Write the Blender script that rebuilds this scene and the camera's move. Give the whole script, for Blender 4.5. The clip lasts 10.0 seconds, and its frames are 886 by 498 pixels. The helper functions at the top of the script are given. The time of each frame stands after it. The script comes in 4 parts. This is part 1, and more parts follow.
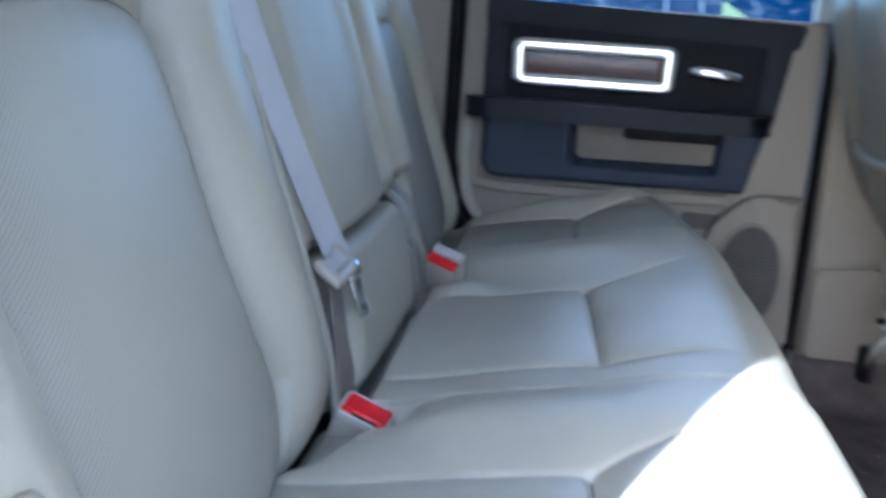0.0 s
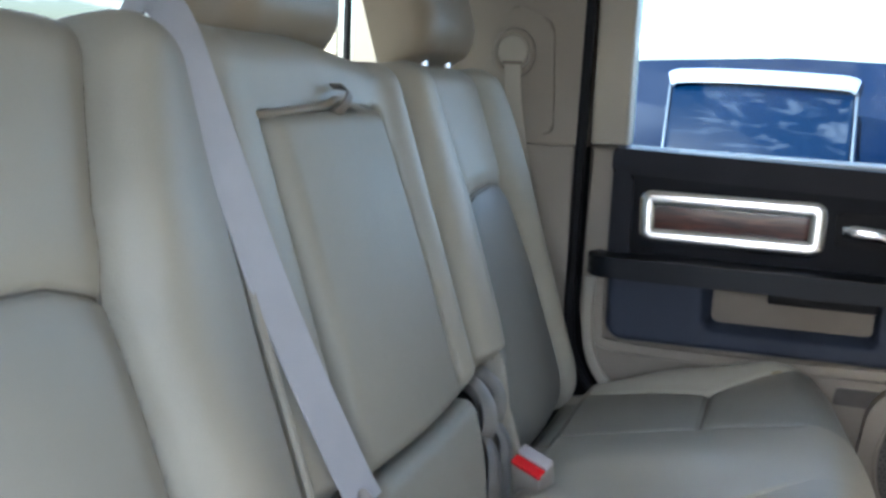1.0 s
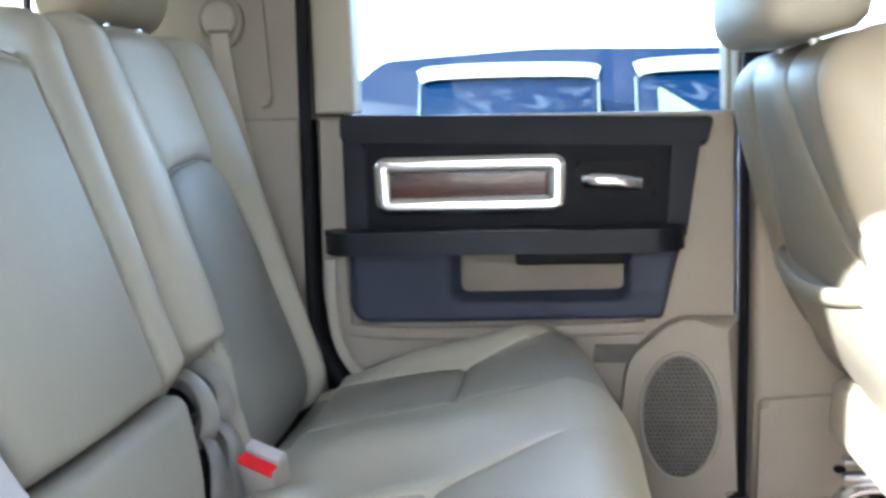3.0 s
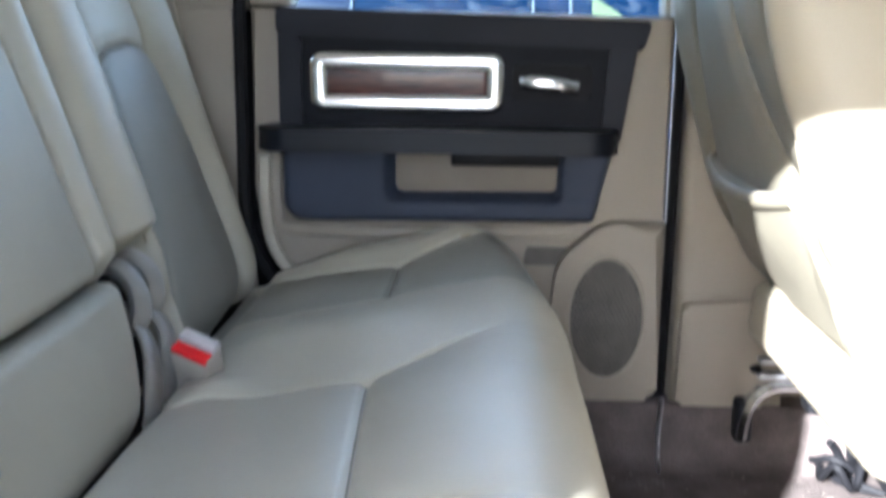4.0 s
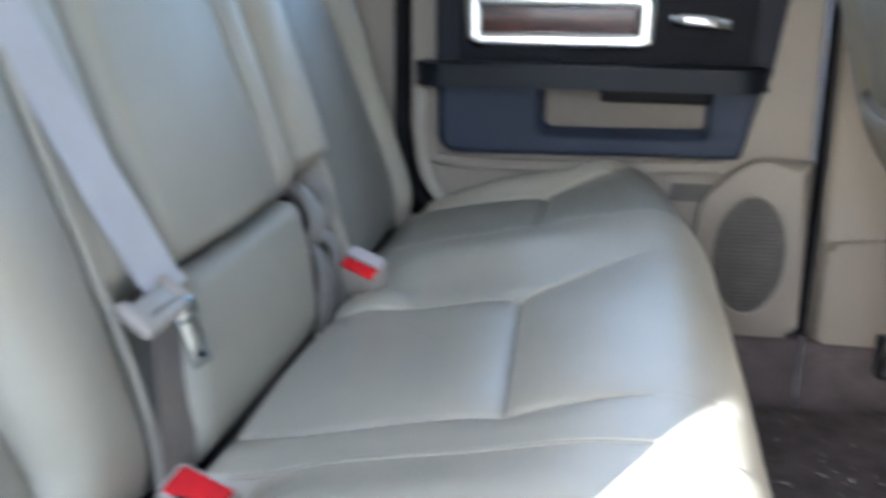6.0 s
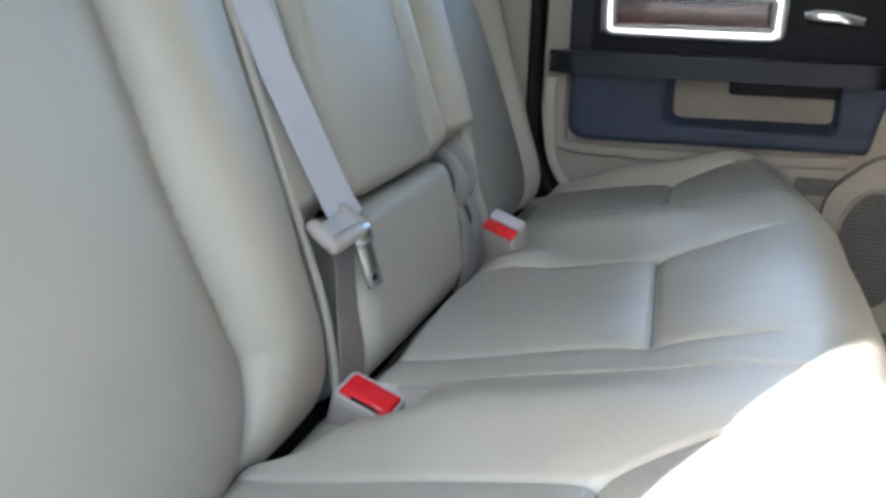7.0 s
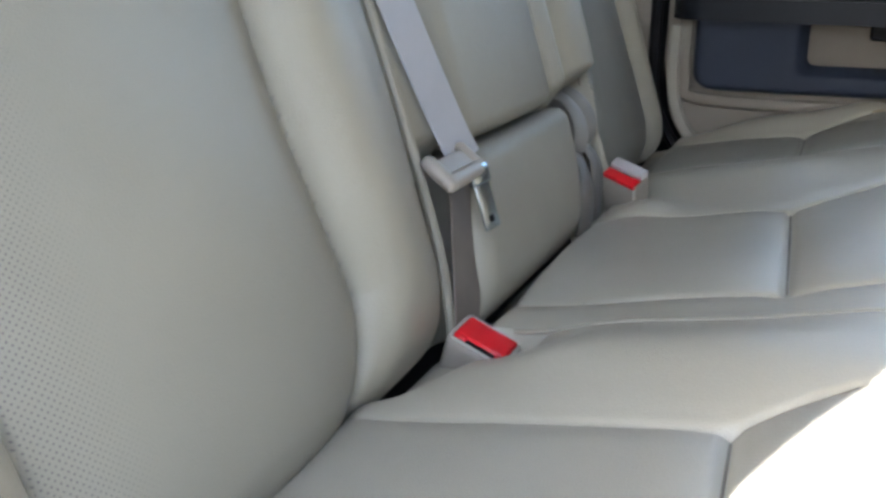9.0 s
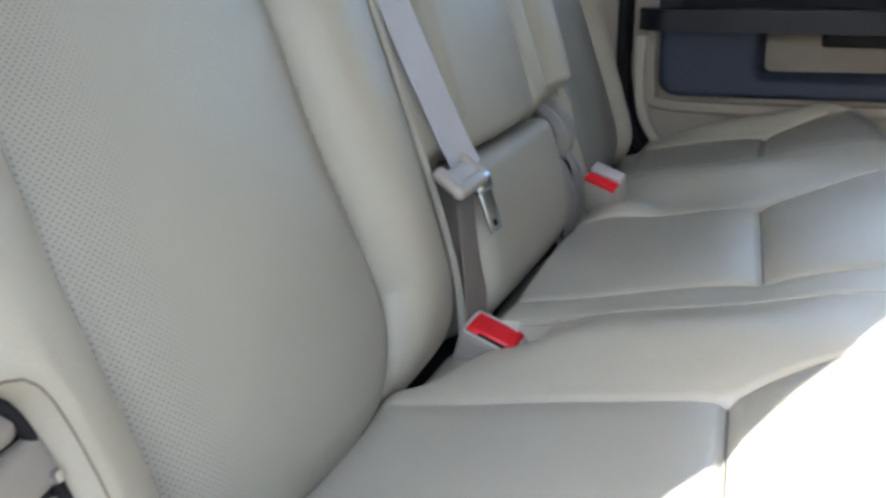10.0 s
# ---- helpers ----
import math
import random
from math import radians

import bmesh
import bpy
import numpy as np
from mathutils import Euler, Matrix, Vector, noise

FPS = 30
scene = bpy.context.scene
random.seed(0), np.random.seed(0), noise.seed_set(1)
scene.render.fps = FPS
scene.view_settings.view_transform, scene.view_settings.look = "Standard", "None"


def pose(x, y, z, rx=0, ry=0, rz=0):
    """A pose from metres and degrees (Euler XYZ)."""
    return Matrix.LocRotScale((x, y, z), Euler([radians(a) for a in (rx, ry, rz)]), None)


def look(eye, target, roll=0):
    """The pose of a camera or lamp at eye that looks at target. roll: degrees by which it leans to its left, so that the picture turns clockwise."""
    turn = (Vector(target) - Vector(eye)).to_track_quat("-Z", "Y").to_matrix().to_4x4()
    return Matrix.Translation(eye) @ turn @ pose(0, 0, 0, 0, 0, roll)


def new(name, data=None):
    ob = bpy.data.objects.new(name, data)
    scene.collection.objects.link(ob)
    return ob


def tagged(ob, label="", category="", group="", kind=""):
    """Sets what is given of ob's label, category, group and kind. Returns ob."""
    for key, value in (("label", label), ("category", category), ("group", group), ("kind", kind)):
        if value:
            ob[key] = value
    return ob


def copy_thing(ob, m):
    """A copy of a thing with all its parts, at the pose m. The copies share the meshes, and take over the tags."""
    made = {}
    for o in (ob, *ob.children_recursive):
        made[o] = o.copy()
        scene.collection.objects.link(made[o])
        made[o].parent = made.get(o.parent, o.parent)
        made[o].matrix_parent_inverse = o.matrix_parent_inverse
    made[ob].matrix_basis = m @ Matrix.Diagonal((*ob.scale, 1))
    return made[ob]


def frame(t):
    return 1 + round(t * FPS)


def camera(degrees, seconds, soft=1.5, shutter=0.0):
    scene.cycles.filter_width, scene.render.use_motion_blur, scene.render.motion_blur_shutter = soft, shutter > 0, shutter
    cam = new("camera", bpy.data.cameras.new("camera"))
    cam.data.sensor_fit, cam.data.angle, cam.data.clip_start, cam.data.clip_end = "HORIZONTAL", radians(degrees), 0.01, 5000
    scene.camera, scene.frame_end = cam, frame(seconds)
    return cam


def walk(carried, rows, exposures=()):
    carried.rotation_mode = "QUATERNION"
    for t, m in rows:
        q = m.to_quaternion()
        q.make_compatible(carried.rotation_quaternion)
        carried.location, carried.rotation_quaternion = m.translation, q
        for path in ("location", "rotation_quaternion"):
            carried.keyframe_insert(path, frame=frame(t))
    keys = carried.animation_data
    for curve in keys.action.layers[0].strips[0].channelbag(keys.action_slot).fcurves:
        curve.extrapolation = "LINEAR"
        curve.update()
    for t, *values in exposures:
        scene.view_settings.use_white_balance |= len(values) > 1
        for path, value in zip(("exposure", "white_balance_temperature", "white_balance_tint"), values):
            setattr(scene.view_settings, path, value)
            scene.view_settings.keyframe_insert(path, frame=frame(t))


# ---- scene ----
cam = camera(47.9, 10.0, soft=3.0, shutter=0.5)
PATH = [
    (0, (0.33, -1.168, 0.75), (0.09, 0.764, 0.29), 3.7),
    (0.3, (0.371, -1.088, 0.793), (-0.096, 0.795, 0.31), 4.3),
    (0.5, (0.377, -1.029, 0.827), (-0.166, 0.836, 0.349), 5.2),
    (1, (0.443, -0.985, 0.89), (-0.201, 0.879, 0.555), 2.5),
    (1.3, (0.445, -0.955, 0.898), (-0.205, 0.901, 0.536), 2.0),
    (1.5, (0.434, -0.92, 0.894), (-0.199, 0.94, 0.522), 2.5),
    (2, (0.454, -0.885, 0.885), (-0.039, 1.019, 0.526), 2.8),
    (2.5, (0.499, -0.851, 0.849), (0.162, 1.097, 0.546), 0.2),
    (2.7, (0.504, -0.831, 0.811), (0.199, 1.128, 0.548), -1.1),
    (3.8, (0.47, -0.821, 0.76), (0.398, 1.149, 0.422), 0.2),
    (4, (0.481, -0.83, 0.761), (0.398, 1.119, 0.321), 0.6),
    (4.5, (0.473, -0.837, 0.735), (0.405, 1.089, 0.201), 1.3),
    (5, (0.483, -0.841, 0.736), (0.401, 1.08, 0.186), 2.2),
    (5.5, (0.46, -0.841, 0.726), (0.386, 1.079, 0.173), 1.6),
    (5.9, (0.456, -0.884, 0.757), (0.211, 1.018, 0.189), 0.8),
    (6, (0.463, -0.909, 0.76), (0.123, 0.982, 0.207), 0.3),
    (6.2, (0.422, -0.952, 0.77), (-0.024, 0.929, 0.259), 1.5),
    (7.3, (0.423, -1.022, 0.692), (-0.174, 0.815, 0.174), 1.3),
    (7.5, (0.405, -1.031, 0.7), (-0.304, 0.763, 0.171), 0.8),
    (7.7, (0.405, -1.022, 0.694), (-0.313, 0.771, 0.174), 0.5),
    (8, (0.409, -1.003, 0.676), (-0.309, 0.778, 0.117), -2.1),
    (8.5, (0.408, -0.993, 0.655), (-0.347, 0.747, 0.023), -3.2),
    (8.8, (0.402, -0.983, 0.668), (-0.315, 0.783, 0.059), 0.1),
    (9, (0.409, -0.987, 0.674), (-0.311, 0.786, 0.093), 0.8),
    (9.5, (0.423, -1.018, 0.674), (-0.311, 0.749, 0.092), 0.4),
    (9.8, (0.409, -1.055, 0.686), (-0.286, 0.741, 0.125), -0.3),
    (10, (0.393, -1.08, 0.695), (-0.248, 0.727, 0.126), -0.2),
]
EXPOSURES = [(0.0, 3.12, 4780, 10), (0.5, 3.22, 5180, 10), (1.0, 3.18, 5400, 10), (1.5, 3.60, 5450, 10), (2.0, 3.88, 5550, 10), (2.5, 3.92, 5600, 10), (4.0, 3.60, 5380, 10), (4.5, 3.33, 5430, 10), (5.0, 3.33, 5280, 10), (5.5, 3.40, 5230, 10), (6.0, 3.64, 5280, 10), (6.4, 3.58, 5380, 10), (7.5, 3.32, 5630, 10), (10.0, 3.20, 5700, 10)]
walk(cam, [(t, look(eye, target, roll)) for t, eye, target, roll in PATH], EXPOSURES)

# ---- world and sun ----
SUN_DIR = Vector((0.458, 0.889, -0.455)).normalized()   # the way the sunlight travels
world = bpy.data.worlds.new("sky")
scene.world = world
world.use_nodes = True
wn = world.node_tree
sky = wn.nodes.new("ShaderNodeTexSky")
sky.sky_type, sky.sun_disc = "NISHITA", False
sky.sun_elevation, sky.sun_rotation = radians(24.5), math.atan2(-SUN_DIR.x, -SUN_DIR.y)
sky.air_density, sky.dust_density = 1.0, 1.6
# thin bright streaks of cloud all over the sky
wtc = wn.nodes.new("ShaderNodeTexCoord")
wmp = wn.nodes.new("ShaderNodeMapping")
wmp.inputs["Scale"].default_value = (1.8, 1.8, 6.5)
clouds = wn.nodes.new("ShaderNodeTexNoise")
clouds.inputs["Scale"].default_value, clouds.inputs["Detail"].default_value, clouds.inputs["Distortion"].default_value = 3.4, 7, 0.7
mask = wn.nodes.new("ShaderNodeMapRange")
mask.interpolation_type = "SMOOTHSTEP"
mask.inputs[1].default_value, mask.inputs[2].default_value = 0.50, 0.68
veil = wn.nodes.new("ShaderNodeMix")
veil.data_type = "RGBA"
veil.inputs["B"].default_value = (30.0, 30.3, 31.0, 1)
wn.links.new(wtc.outputs["Generated"], wmp.inputs[0])
wn.links.new(wmp.outputs[0], clouds.inputs["Vector"])
wn.links.new(clouds.outputs[0], mask.inputs[0])
wn.links.new(mask.outputs[0], veil.inputs["Factor"])
wn.links.new(sky.outputs[0], veil.inputs["A"])
wn.links.new(veil.outputs["Result"], wn.nodes["Background"].inputs[0])
wn.nodes["Background"].inputs[1].default_value = 0.08
sun_data = bpy.data.lights.new("sun", "SUN")
sun_data.energy, sun_data.angle, sun_data.color = 5.0, radians(0.6), (1.0, 0.93, 0.82)
sun = new("sun", sun_data)
sun.matrix_world = look(-SUN_DIR * 20, (0, 0, 0))


# ---- materials ----
def material(name, color, rough=0.5, metal=0.0, vary=0.12, scale=6.0, grain=0.0, grain_size=400.0, bump=0.0, bump_size=300.0, coat=0.0, spec=0.5, tint=None, crease=0.0):
    """A painted or moulded surface: colour varied at a large and a fine scale, with a fine relief."""
    m = bpy.data.materials.new(name)
    m.use_nodes = True
    nt, b = m.node_tree, m.node_tree.nodes["Principled BSDF"]
    b.inputs["Roughness"].default_value, b.inputs["Metallic"].default_value = rough, metal
    b.inputs["Coat Weight"].default_value = coat
    b.inputs["Specular IOR Level"].default_value = spec
    tc = nt.nodes.new("ShaderNodeTexCoord")
    big = nt.nodes.new("ShaderNodeTexNoise")
    big.inputs["Scale"].default_value, big.inputs["Detail"].default_value = scale, 5
    nt.links.new(tc.outputs["Object"], big.inputs["Vector"])
    ramp = nt.nodes.new("ShaderNodeMapRange")
    ramp.inputs[1].default_value, ramp.inputs[2].default_value = 0.3, 0.7
    nt.links.new(big.outputs[0], ramp.inputs[0])
    mix = nt.nodes.new("ShaderNodeMix")
    mix.data_type = "RGBA"
    other = tint or tuple(c * (1 - vary) for c in color)
    mix.inputs["A"].default_value, mix.inputs["B"].default_value = (*color, 1), (*other, 1)
    nt.links.new(ramp.outputs[0], mix.inputs["Factor"])
    out = mix.outputs["Result"]
    if grain:
        fine = nt.nodes.new("ShaderNodeTexNoise")
        fine.inputs["Scale"].default_value, fine.inputs["Detail"].default_value = grain_size, 2
        nt.links.new(tc.outputs["Object"], fine.inputs["Vector"])
        m2 = nt.nodes.new("ShaderNodeMix")
        m2.data_type, m2.blend_type = "RGBA", "OVERLAY"
        m2.inputs["Factor"].default_value = grain
        nt.links.new(out, m2.inputs["A"])
        nt.links.new(fine.outputs[0], m2.inputs["B"])
        out = m2.outputs["Result"]
    nt.links.new(out, b.inputs["Base Color"])
    rr = nt.nodes.new("ShaderNodeMapRange")
    rr.inputs[3].default_value, rr.inputs[4].default_value = rough * 0.9, min(1, rough * 1.15)
    nt.links.new(big.outputs[0], rr.inputs[0])
    nt.links.new(rr.outputs[0], b.inputs["Roughness"])
    if bump:
        v = nt.nodes.new("ShaderNodeTexVoronoi")
        v.inputs["Scale"].default_value = bump_size
        nt.links.new(tc.outputs["Object"], v.inputs["Vector"])
        bp = nt.nodes.new("ShaderNodeBump")
        bp.inputs["Strength"].default_value, bp.inputs["Distance"].default_value = bump, 0.001
        nt.links.new(v.outputs["Distance"], bp.inputs["Height"])
        if crease:
            w = nt.nodes.new("ShaderNodeTexNoise")
            w.inputs["Scale"].default_value, w.inputs["Detail"].default_value, w.inputs["Distortion"].default_value = 26, 4, 0.8
            nt.links.new(tc.outputs["Object"], w.inputs["Vector"])
            bw = nt.nodes.new("ShaderNodeBump")
            bw.inputs["Strength"].default_value, bw.inputs["Distance"].default_value = crease, 0.004
            nt.links.new(w.outputs[0], bw.inputs["Height"])
            nt.links.new(bw.outputs[0], bp.inputs["Normal"])
        nt.links.new(bp.outputs[0], b.inputs["Normal"])
    return m


def perforate(m, pitch=0.0043):
    """Rows of small punched holes over the y-z plane of a leather."""
    nt, b = m.node_tree, m.node_tree.nodes["Principled BSDF"]
    tc = nt.nodes.new("ShaderNodeTexCoord")
    sep = nt.nodes.new("ShaderNodeSeparateXYZ")
    nt.links.new(tc.outputs["Object"], sep.inputs[0])
    waves = []
    for axis, p in (("Y", pitch), ("Z", pitch * 0.95)):
        k = nt.nodes.new("ShaderNodeMath")
        k.operation = "MULTIPLY"
        k.inputs[1].default_value = 2 * math.pi / p
        nt.links.new(sep.outputs[axis], k.inputs[0])
        s = nt.nodes.new("ShaderNodeMath")
        s.operation = "SINE"
        nt.links.new(k.outputs[0], s.inputs[0])
        waves.append(s)
    prod = nt.nodes.new("ShaderNodeMath")
    prod.operation = "MULTIPLY"
    nt.links.new(waves[0].outputs[0], prod.inputs[0])
    nt.links.new(waves[1].outputs[0], prod.inputs[1])
    hole = nt.nodes.new("ShaderNodeMapRange")
    hole.interpolation_type = "SMOOTHSTEP"
    hole.inputs[1].default_value, hole.inputs[2].default_value = 0.60, 0.80
    nt.links.new(prod.outputs[0], hole.inputs[0])
    # the holes are open and dark along the outer seam and worn shut towards the middle
    worn = nt.nodes.new("ShaderNodeMapRange")
    worn.interpolation_type = "SMOOTHSTEP"
    worn.inputs[1].default_value, worn.inputs[2].default_value, worn.inputs[3].default_value, worn.inputs[4].default_value = -0.675, -0.615, 1.0, 0.02
    nt.links.new(sep.outputs["Y"], worn.inputs[0])
    open_hole = nt.nodes.new("ShaderNodeMath")
    open_hole.operation = "MULTIPLY"
    nt.links.new(hole.outputs[0], open_hole.inputs[0])
    nt.links.new(worn.outputs[0], open_hole.inputs[1])
    src = b.inputs["Base Color"].links[0].from_socket
    mix = nt.nodes.new("ShaderNodeMix")
    mix.data_type = "RGBA"
    mix.inputs["B"].default_value = (0.13, 0.115, 0.12, 1)
    nt.links.new(open_hole.outputs[0], mix.inputs["Factor"])
    nt.links.new(src, mix.inputs["A"])
    nt.links.new(mix.outputs["Result"], b.inputs["Base Color"])
    return m


LEATHER = (0.345, 0.320, 0.254)
leather = material("taupe_leather", LEATHER, 0.44, vary=0.07, scale=5, grain=0.06, grain_size=900, bump=0.25, bump_size=700, spec=0.42, crease=0.12)
leather_insert = material("taupe_leather_insert", (0.315, 0.296, 0.240), 0.5, vary=0.07, scale=7, grain=0.08, grain_size=900, bump=0.25, bump_size=700, spec=0.32, crease=0.14)
# worn glossy cushion leathers, lighter than the backrests: bounced light in the colour
cushion_leather = material("worn_lit_cushion_leather", (0.43, 0.400, 0.322), 0.34, vary=0.07, scale=5, grain=0.06, grain_size=900, bump=0.25, bump_size=700, spec=0.55, crease=0.16)
cushion_insert = material("worn_lit_cushion_insert", (0.395, 0.370, 0.304), 0.35, vary=0.08, scale=7, grain=0.08, grain_size=900, bump=0.25, bump_size=700, spec=0.55, crease=0.18)
# far insert of the same leather, darkened so its colour holds the shade
cushion_far_shade = material("worn_shaded_cushion_insert", (0.300, 0.286, 0.240), 0.36, vary=0.08, scale=7, grain=0.08, grain_size=900, bump=0.25, bump_size=700, spec=0.5, crease=0.18)
# far backrest insert with the shade of that side put into its colour
leather_far_shade = material("shaded_insert_leather", (0.208, 0.203, 0.176), 0.42, vary=0.08, scale=7, grain=0.08, grain_size=900, bump=0.3, bump_size=700, spec=0.45, crease=0.12)
leather_perf = perforate(material("perforated_leather", (0.295, 0.28, 0.232), 0.46, vary=0.06, scale=7, bump=0.2, bump_size=700, spec=0.42, crease=0.10))
leather_cream = material("cream_seat_leather", (0.31, 0.272, 0.205), 0.46, vary=0.07, scale=5, grain=0.06, grain_size=900, bump=0.25, bump_size=700, spec=0.4, crease=0.14)
leather_dark = material("taupe_piping", (0.16, 0.135, 0.105), 0.5, vary=0.15, scale=20)
tan_plastic = material("tan_plastic", (0.26, 0.225, 0.178), 0.55, vary=0.08, scale=4, grain=0.05, bump=0.3, bump_size=900)
tan_light = material("light_tan_plastic", (0.36, 0.325, 0.26), 0.5, vary=0.06, scale=4, grain=0.04, bump=0.25, bump_size=900)
slate_plastic = material("slate_plastic", (0.028, 0.036, 0.058), 0.55, vary=0.2, scale=8, grain=0.06, bump=0.35, bump_size=800, spec=0.3)
slate_dark = material("dark_slate_plastic", (0.009, 0.010, 0.014), 0.6, vary=0.2, scale=8, bump=0.3, bump_size=800, spec=0.15)
slate_grey = material("grey_slate_plastic", (0.014, 0.015, 0.021), 0.55, vary=0.2, scale=8, bump=0.3, bump_size=800, spec=0.2)
soft_black = material("soft_black_vinyl", (0.008, 0.010, 0.015), 0.38, vary=0.2, scale=8, bump=0.3, bump_size=800, spec=0.2)
stowed_webbing = material("grey_stowed_webbing", (0.24, 0.225, 0.20), 0.30, vary=0.15, scale=40, bump=0.3, bump_size=1200)
black_rubber = material("black_rubber", (0.010, 0.010, 0.012), 0.6, vary=0.3, scale=15, spec=0.15)
chrome = material("chrome", (0.95, 0.95, 0.96), 0.2, metal=1.0, vary=0.03)
satin_chrome = material("satin_chrome", (0.96, 0.96, 0.96), 0.2, metal=1.0, vary=0.03)
blue_steel = material("blued_steel", (0.50, 0.56, 0.62), 0.24, metal=1.0, vary=0.15, scale=40)
visor_metal = material("dull_visor_metal", (0.52, 0.55, 0.60), 0.34, metal=1.0, vary=0.15, scale=6)
steel = material("steel", (0.5, 0.5, 0.52), 0.3, metal=1.0, vary=0.15, scale=40)
red_plastic = material("red_button", (0.66, 0.014, 0.022), 0.18, vary=0.1, scale=60)
buckle_plastic = material("grey_buckle_plastic", (0.33, 0.295, 0.25), 0.45, vary=0.1, scale=40)
white_plastic = material("white_buckle_face", (0.47, 0.44, 0.45), 0.45, vary=0.08, scale=50)
webbing = material("taupe_webbing", (0.41, 0.41, 0.425), 0.55, vary=0.06, scale=30, grain=0.1, grain_size=1500, bump=0.3, bump_size=1200)
webbing_old = material("brown_webbing", (0.185, 0.158, 0.13), 0.7, vary=0.2, scale=30, bump=0.3, bump_size=1200)
carpet = material("brown_carpet", (0.125, 0.104, 0.098), 0.95, vary=0.4, scale=18, grain=0.5, grain_size=350, bump=1.0, bump_size=260, spec=0.1)
crumb_mat = material("pale_crumbs", (0.30, 0.26, 0.215), 0.8, vary=0.3, scale=90)
headliner_mat = material("headliner_cloth", (0.62, 0.59, 0.53), 0.9, vary=0.05, scale=6, bump=0.4, bump_size=500)
blue_paint = material("blue_car_paint", (0.0007, 0.0045, 0.016), 0.25, metal=0.0, vary=0.15, scale=2, coat=0.03, spec=0.16)
dark_glass = material("tinted_car_glass", (0.0008, 0.005, 0.015), 0.008, vary=0.1, spec=0.20)
body_paint = material("silver_body_paint", (0.45, 0.45, 0.45), 0.3, vary=0.05, coat=1.0)
asphalt = material("grey_asphalt", (0.13, 0.128, 0.122), 0.9, vary=0.25, scale=1.5, grain=0.4, grain_size=120, bump=0.6, bump_size=90)
pocket_lining = material("tan_pocket_lining", (0.18, 0.157, 0.125), 0.7, vary=0.12, scale=14, bump=0.3, bump_size=700, spec=0.3)
scrap_mat = material("yellowed_paper", (0.50, 0.42, 0.28), 0.8, vary=0.25, scale=120)
leather_warm = material("warm_taupe_leather", (0.27, 0.222, 0.155), 0.4, vary=0.08, scale=6, grain=0.06, grain_size=900, bump=0.25, bump_size=700)
post_trim = material("grey_window_trim", (0.035, 0.045, 0.06), 0.4, vary=0.1)
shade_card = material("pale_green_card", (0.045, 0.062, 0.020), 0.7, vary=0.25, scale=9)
buckle_rim = material("pale_buckle_rim", (0.50, 0.465, 0.41), 0.4, vary=0.1, scale=60)
buckle_dark = material("dark_buckle_plastic", (0.20, 0.18, 0.155), 0.5, vary=0.1, scale=40)
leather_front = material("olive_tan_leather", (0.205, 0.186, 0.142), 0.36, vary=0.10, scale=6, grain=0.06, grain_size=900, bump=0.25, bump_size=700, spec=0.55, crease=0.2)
pale_trim = material("pale_rear_trim", (0.60, 0.55, 0.42), 0.6, vary=0.06)


def wood_material():
    m = material("glossy_burl_wood", (0.085, 0.022, 0.016), 0.3, vary=0.5, scale=9, coat=1.0)
    nt, b = m.node_tree, m.node_tree.nodes["Principled BSDF"]
    tc = nt.nodes.new("ShaderNodeTexCoord")
    mp = nt.nodes.new("ShaderNodeMapping")
    mp.inputs["Scale"].default_value = (6, 6, 45)
    w = nt.nodes.new("ShaderNodeTexNoise")
    w.inputs["Scale"].default_value, w.inputs["Detail"].default_value, w.inputs["Distortion"].default_value = 2.2, 6, 1.2
    nt.links.new(tc.outputs["Object"], mp.inputs[0])
    nt.links.new(mp.outputs[0], w.inputs["Vector"])
    r = nt.nodes.new("ShaderNodeValToRGB")
    r.color_ramp.elements[0].position, r.color_ramp.elements[1].position = 0.35, 0.7
    r.color_ramp.elements[0].color, r.color_ramp.elements[1].color = (0.022, 0.008, 0.008, 1), (0.10, 0.032, 0.021, 1)
    nt.links.new(w.outputs[0], r.inputs[0])
    nt.links.new(r.outputs[0], b.inputs["Base Color"])
    b.inputs["Coat Weight"].default_value = 0.12
    b.inputs["Specular IOR Level"].default_value = 0.3
    return m


wood = wood_material()


def glass_material(name, tint):
    m = bpy.data.materials.new(name)
    m.use_nodes = True
    nt = m.node_tree
    nt.nodes.remove(nt.nodes["Principled BSDF"])
    t, g, x = nt.nodes.new("ShaderNodeBsdfTransparent"), nt.nodes.new("ShaderNodeBsdfGlossy"), nt.nodes.new("ShaderNodeMixShader")
    t.inputs[0].default_value = (*tint, 1)
    g.inputs["Roughness"].default_value = 0.02
    x.inputs[0].default_value = 0.003
    nt.links.new(t.outputs[0], x.inputs[1])
    nt.links.new(g.outputs[0], x.inputs[2])
    nt.links.new(x.outputs[0], nt.nodes["Material Output"].inputs[0])
    return m


clear_glass = glass_material("clear_glass", (0.76, 0.84, 0.88))
smoked_glass = glass_material("smoked_rear_glass", (0.54, 0.56, 0.55))


# ---- mesh helpers ----
def thing(name, base, label, category, group="", kind=""):
    ob = new(name)
    ob.location = base
    ob.empty_display_size = 0.1
    return tagged(ob, label, category, group, kind)


def attach(ob, parent):
    if parent is not None:
        ob.parent = parent
        ob.matrix_parent_inverse = Matrix.Translation(-parent.location) if parent.type == "EMPTY" else Matrix.Identity(4)
    return ob


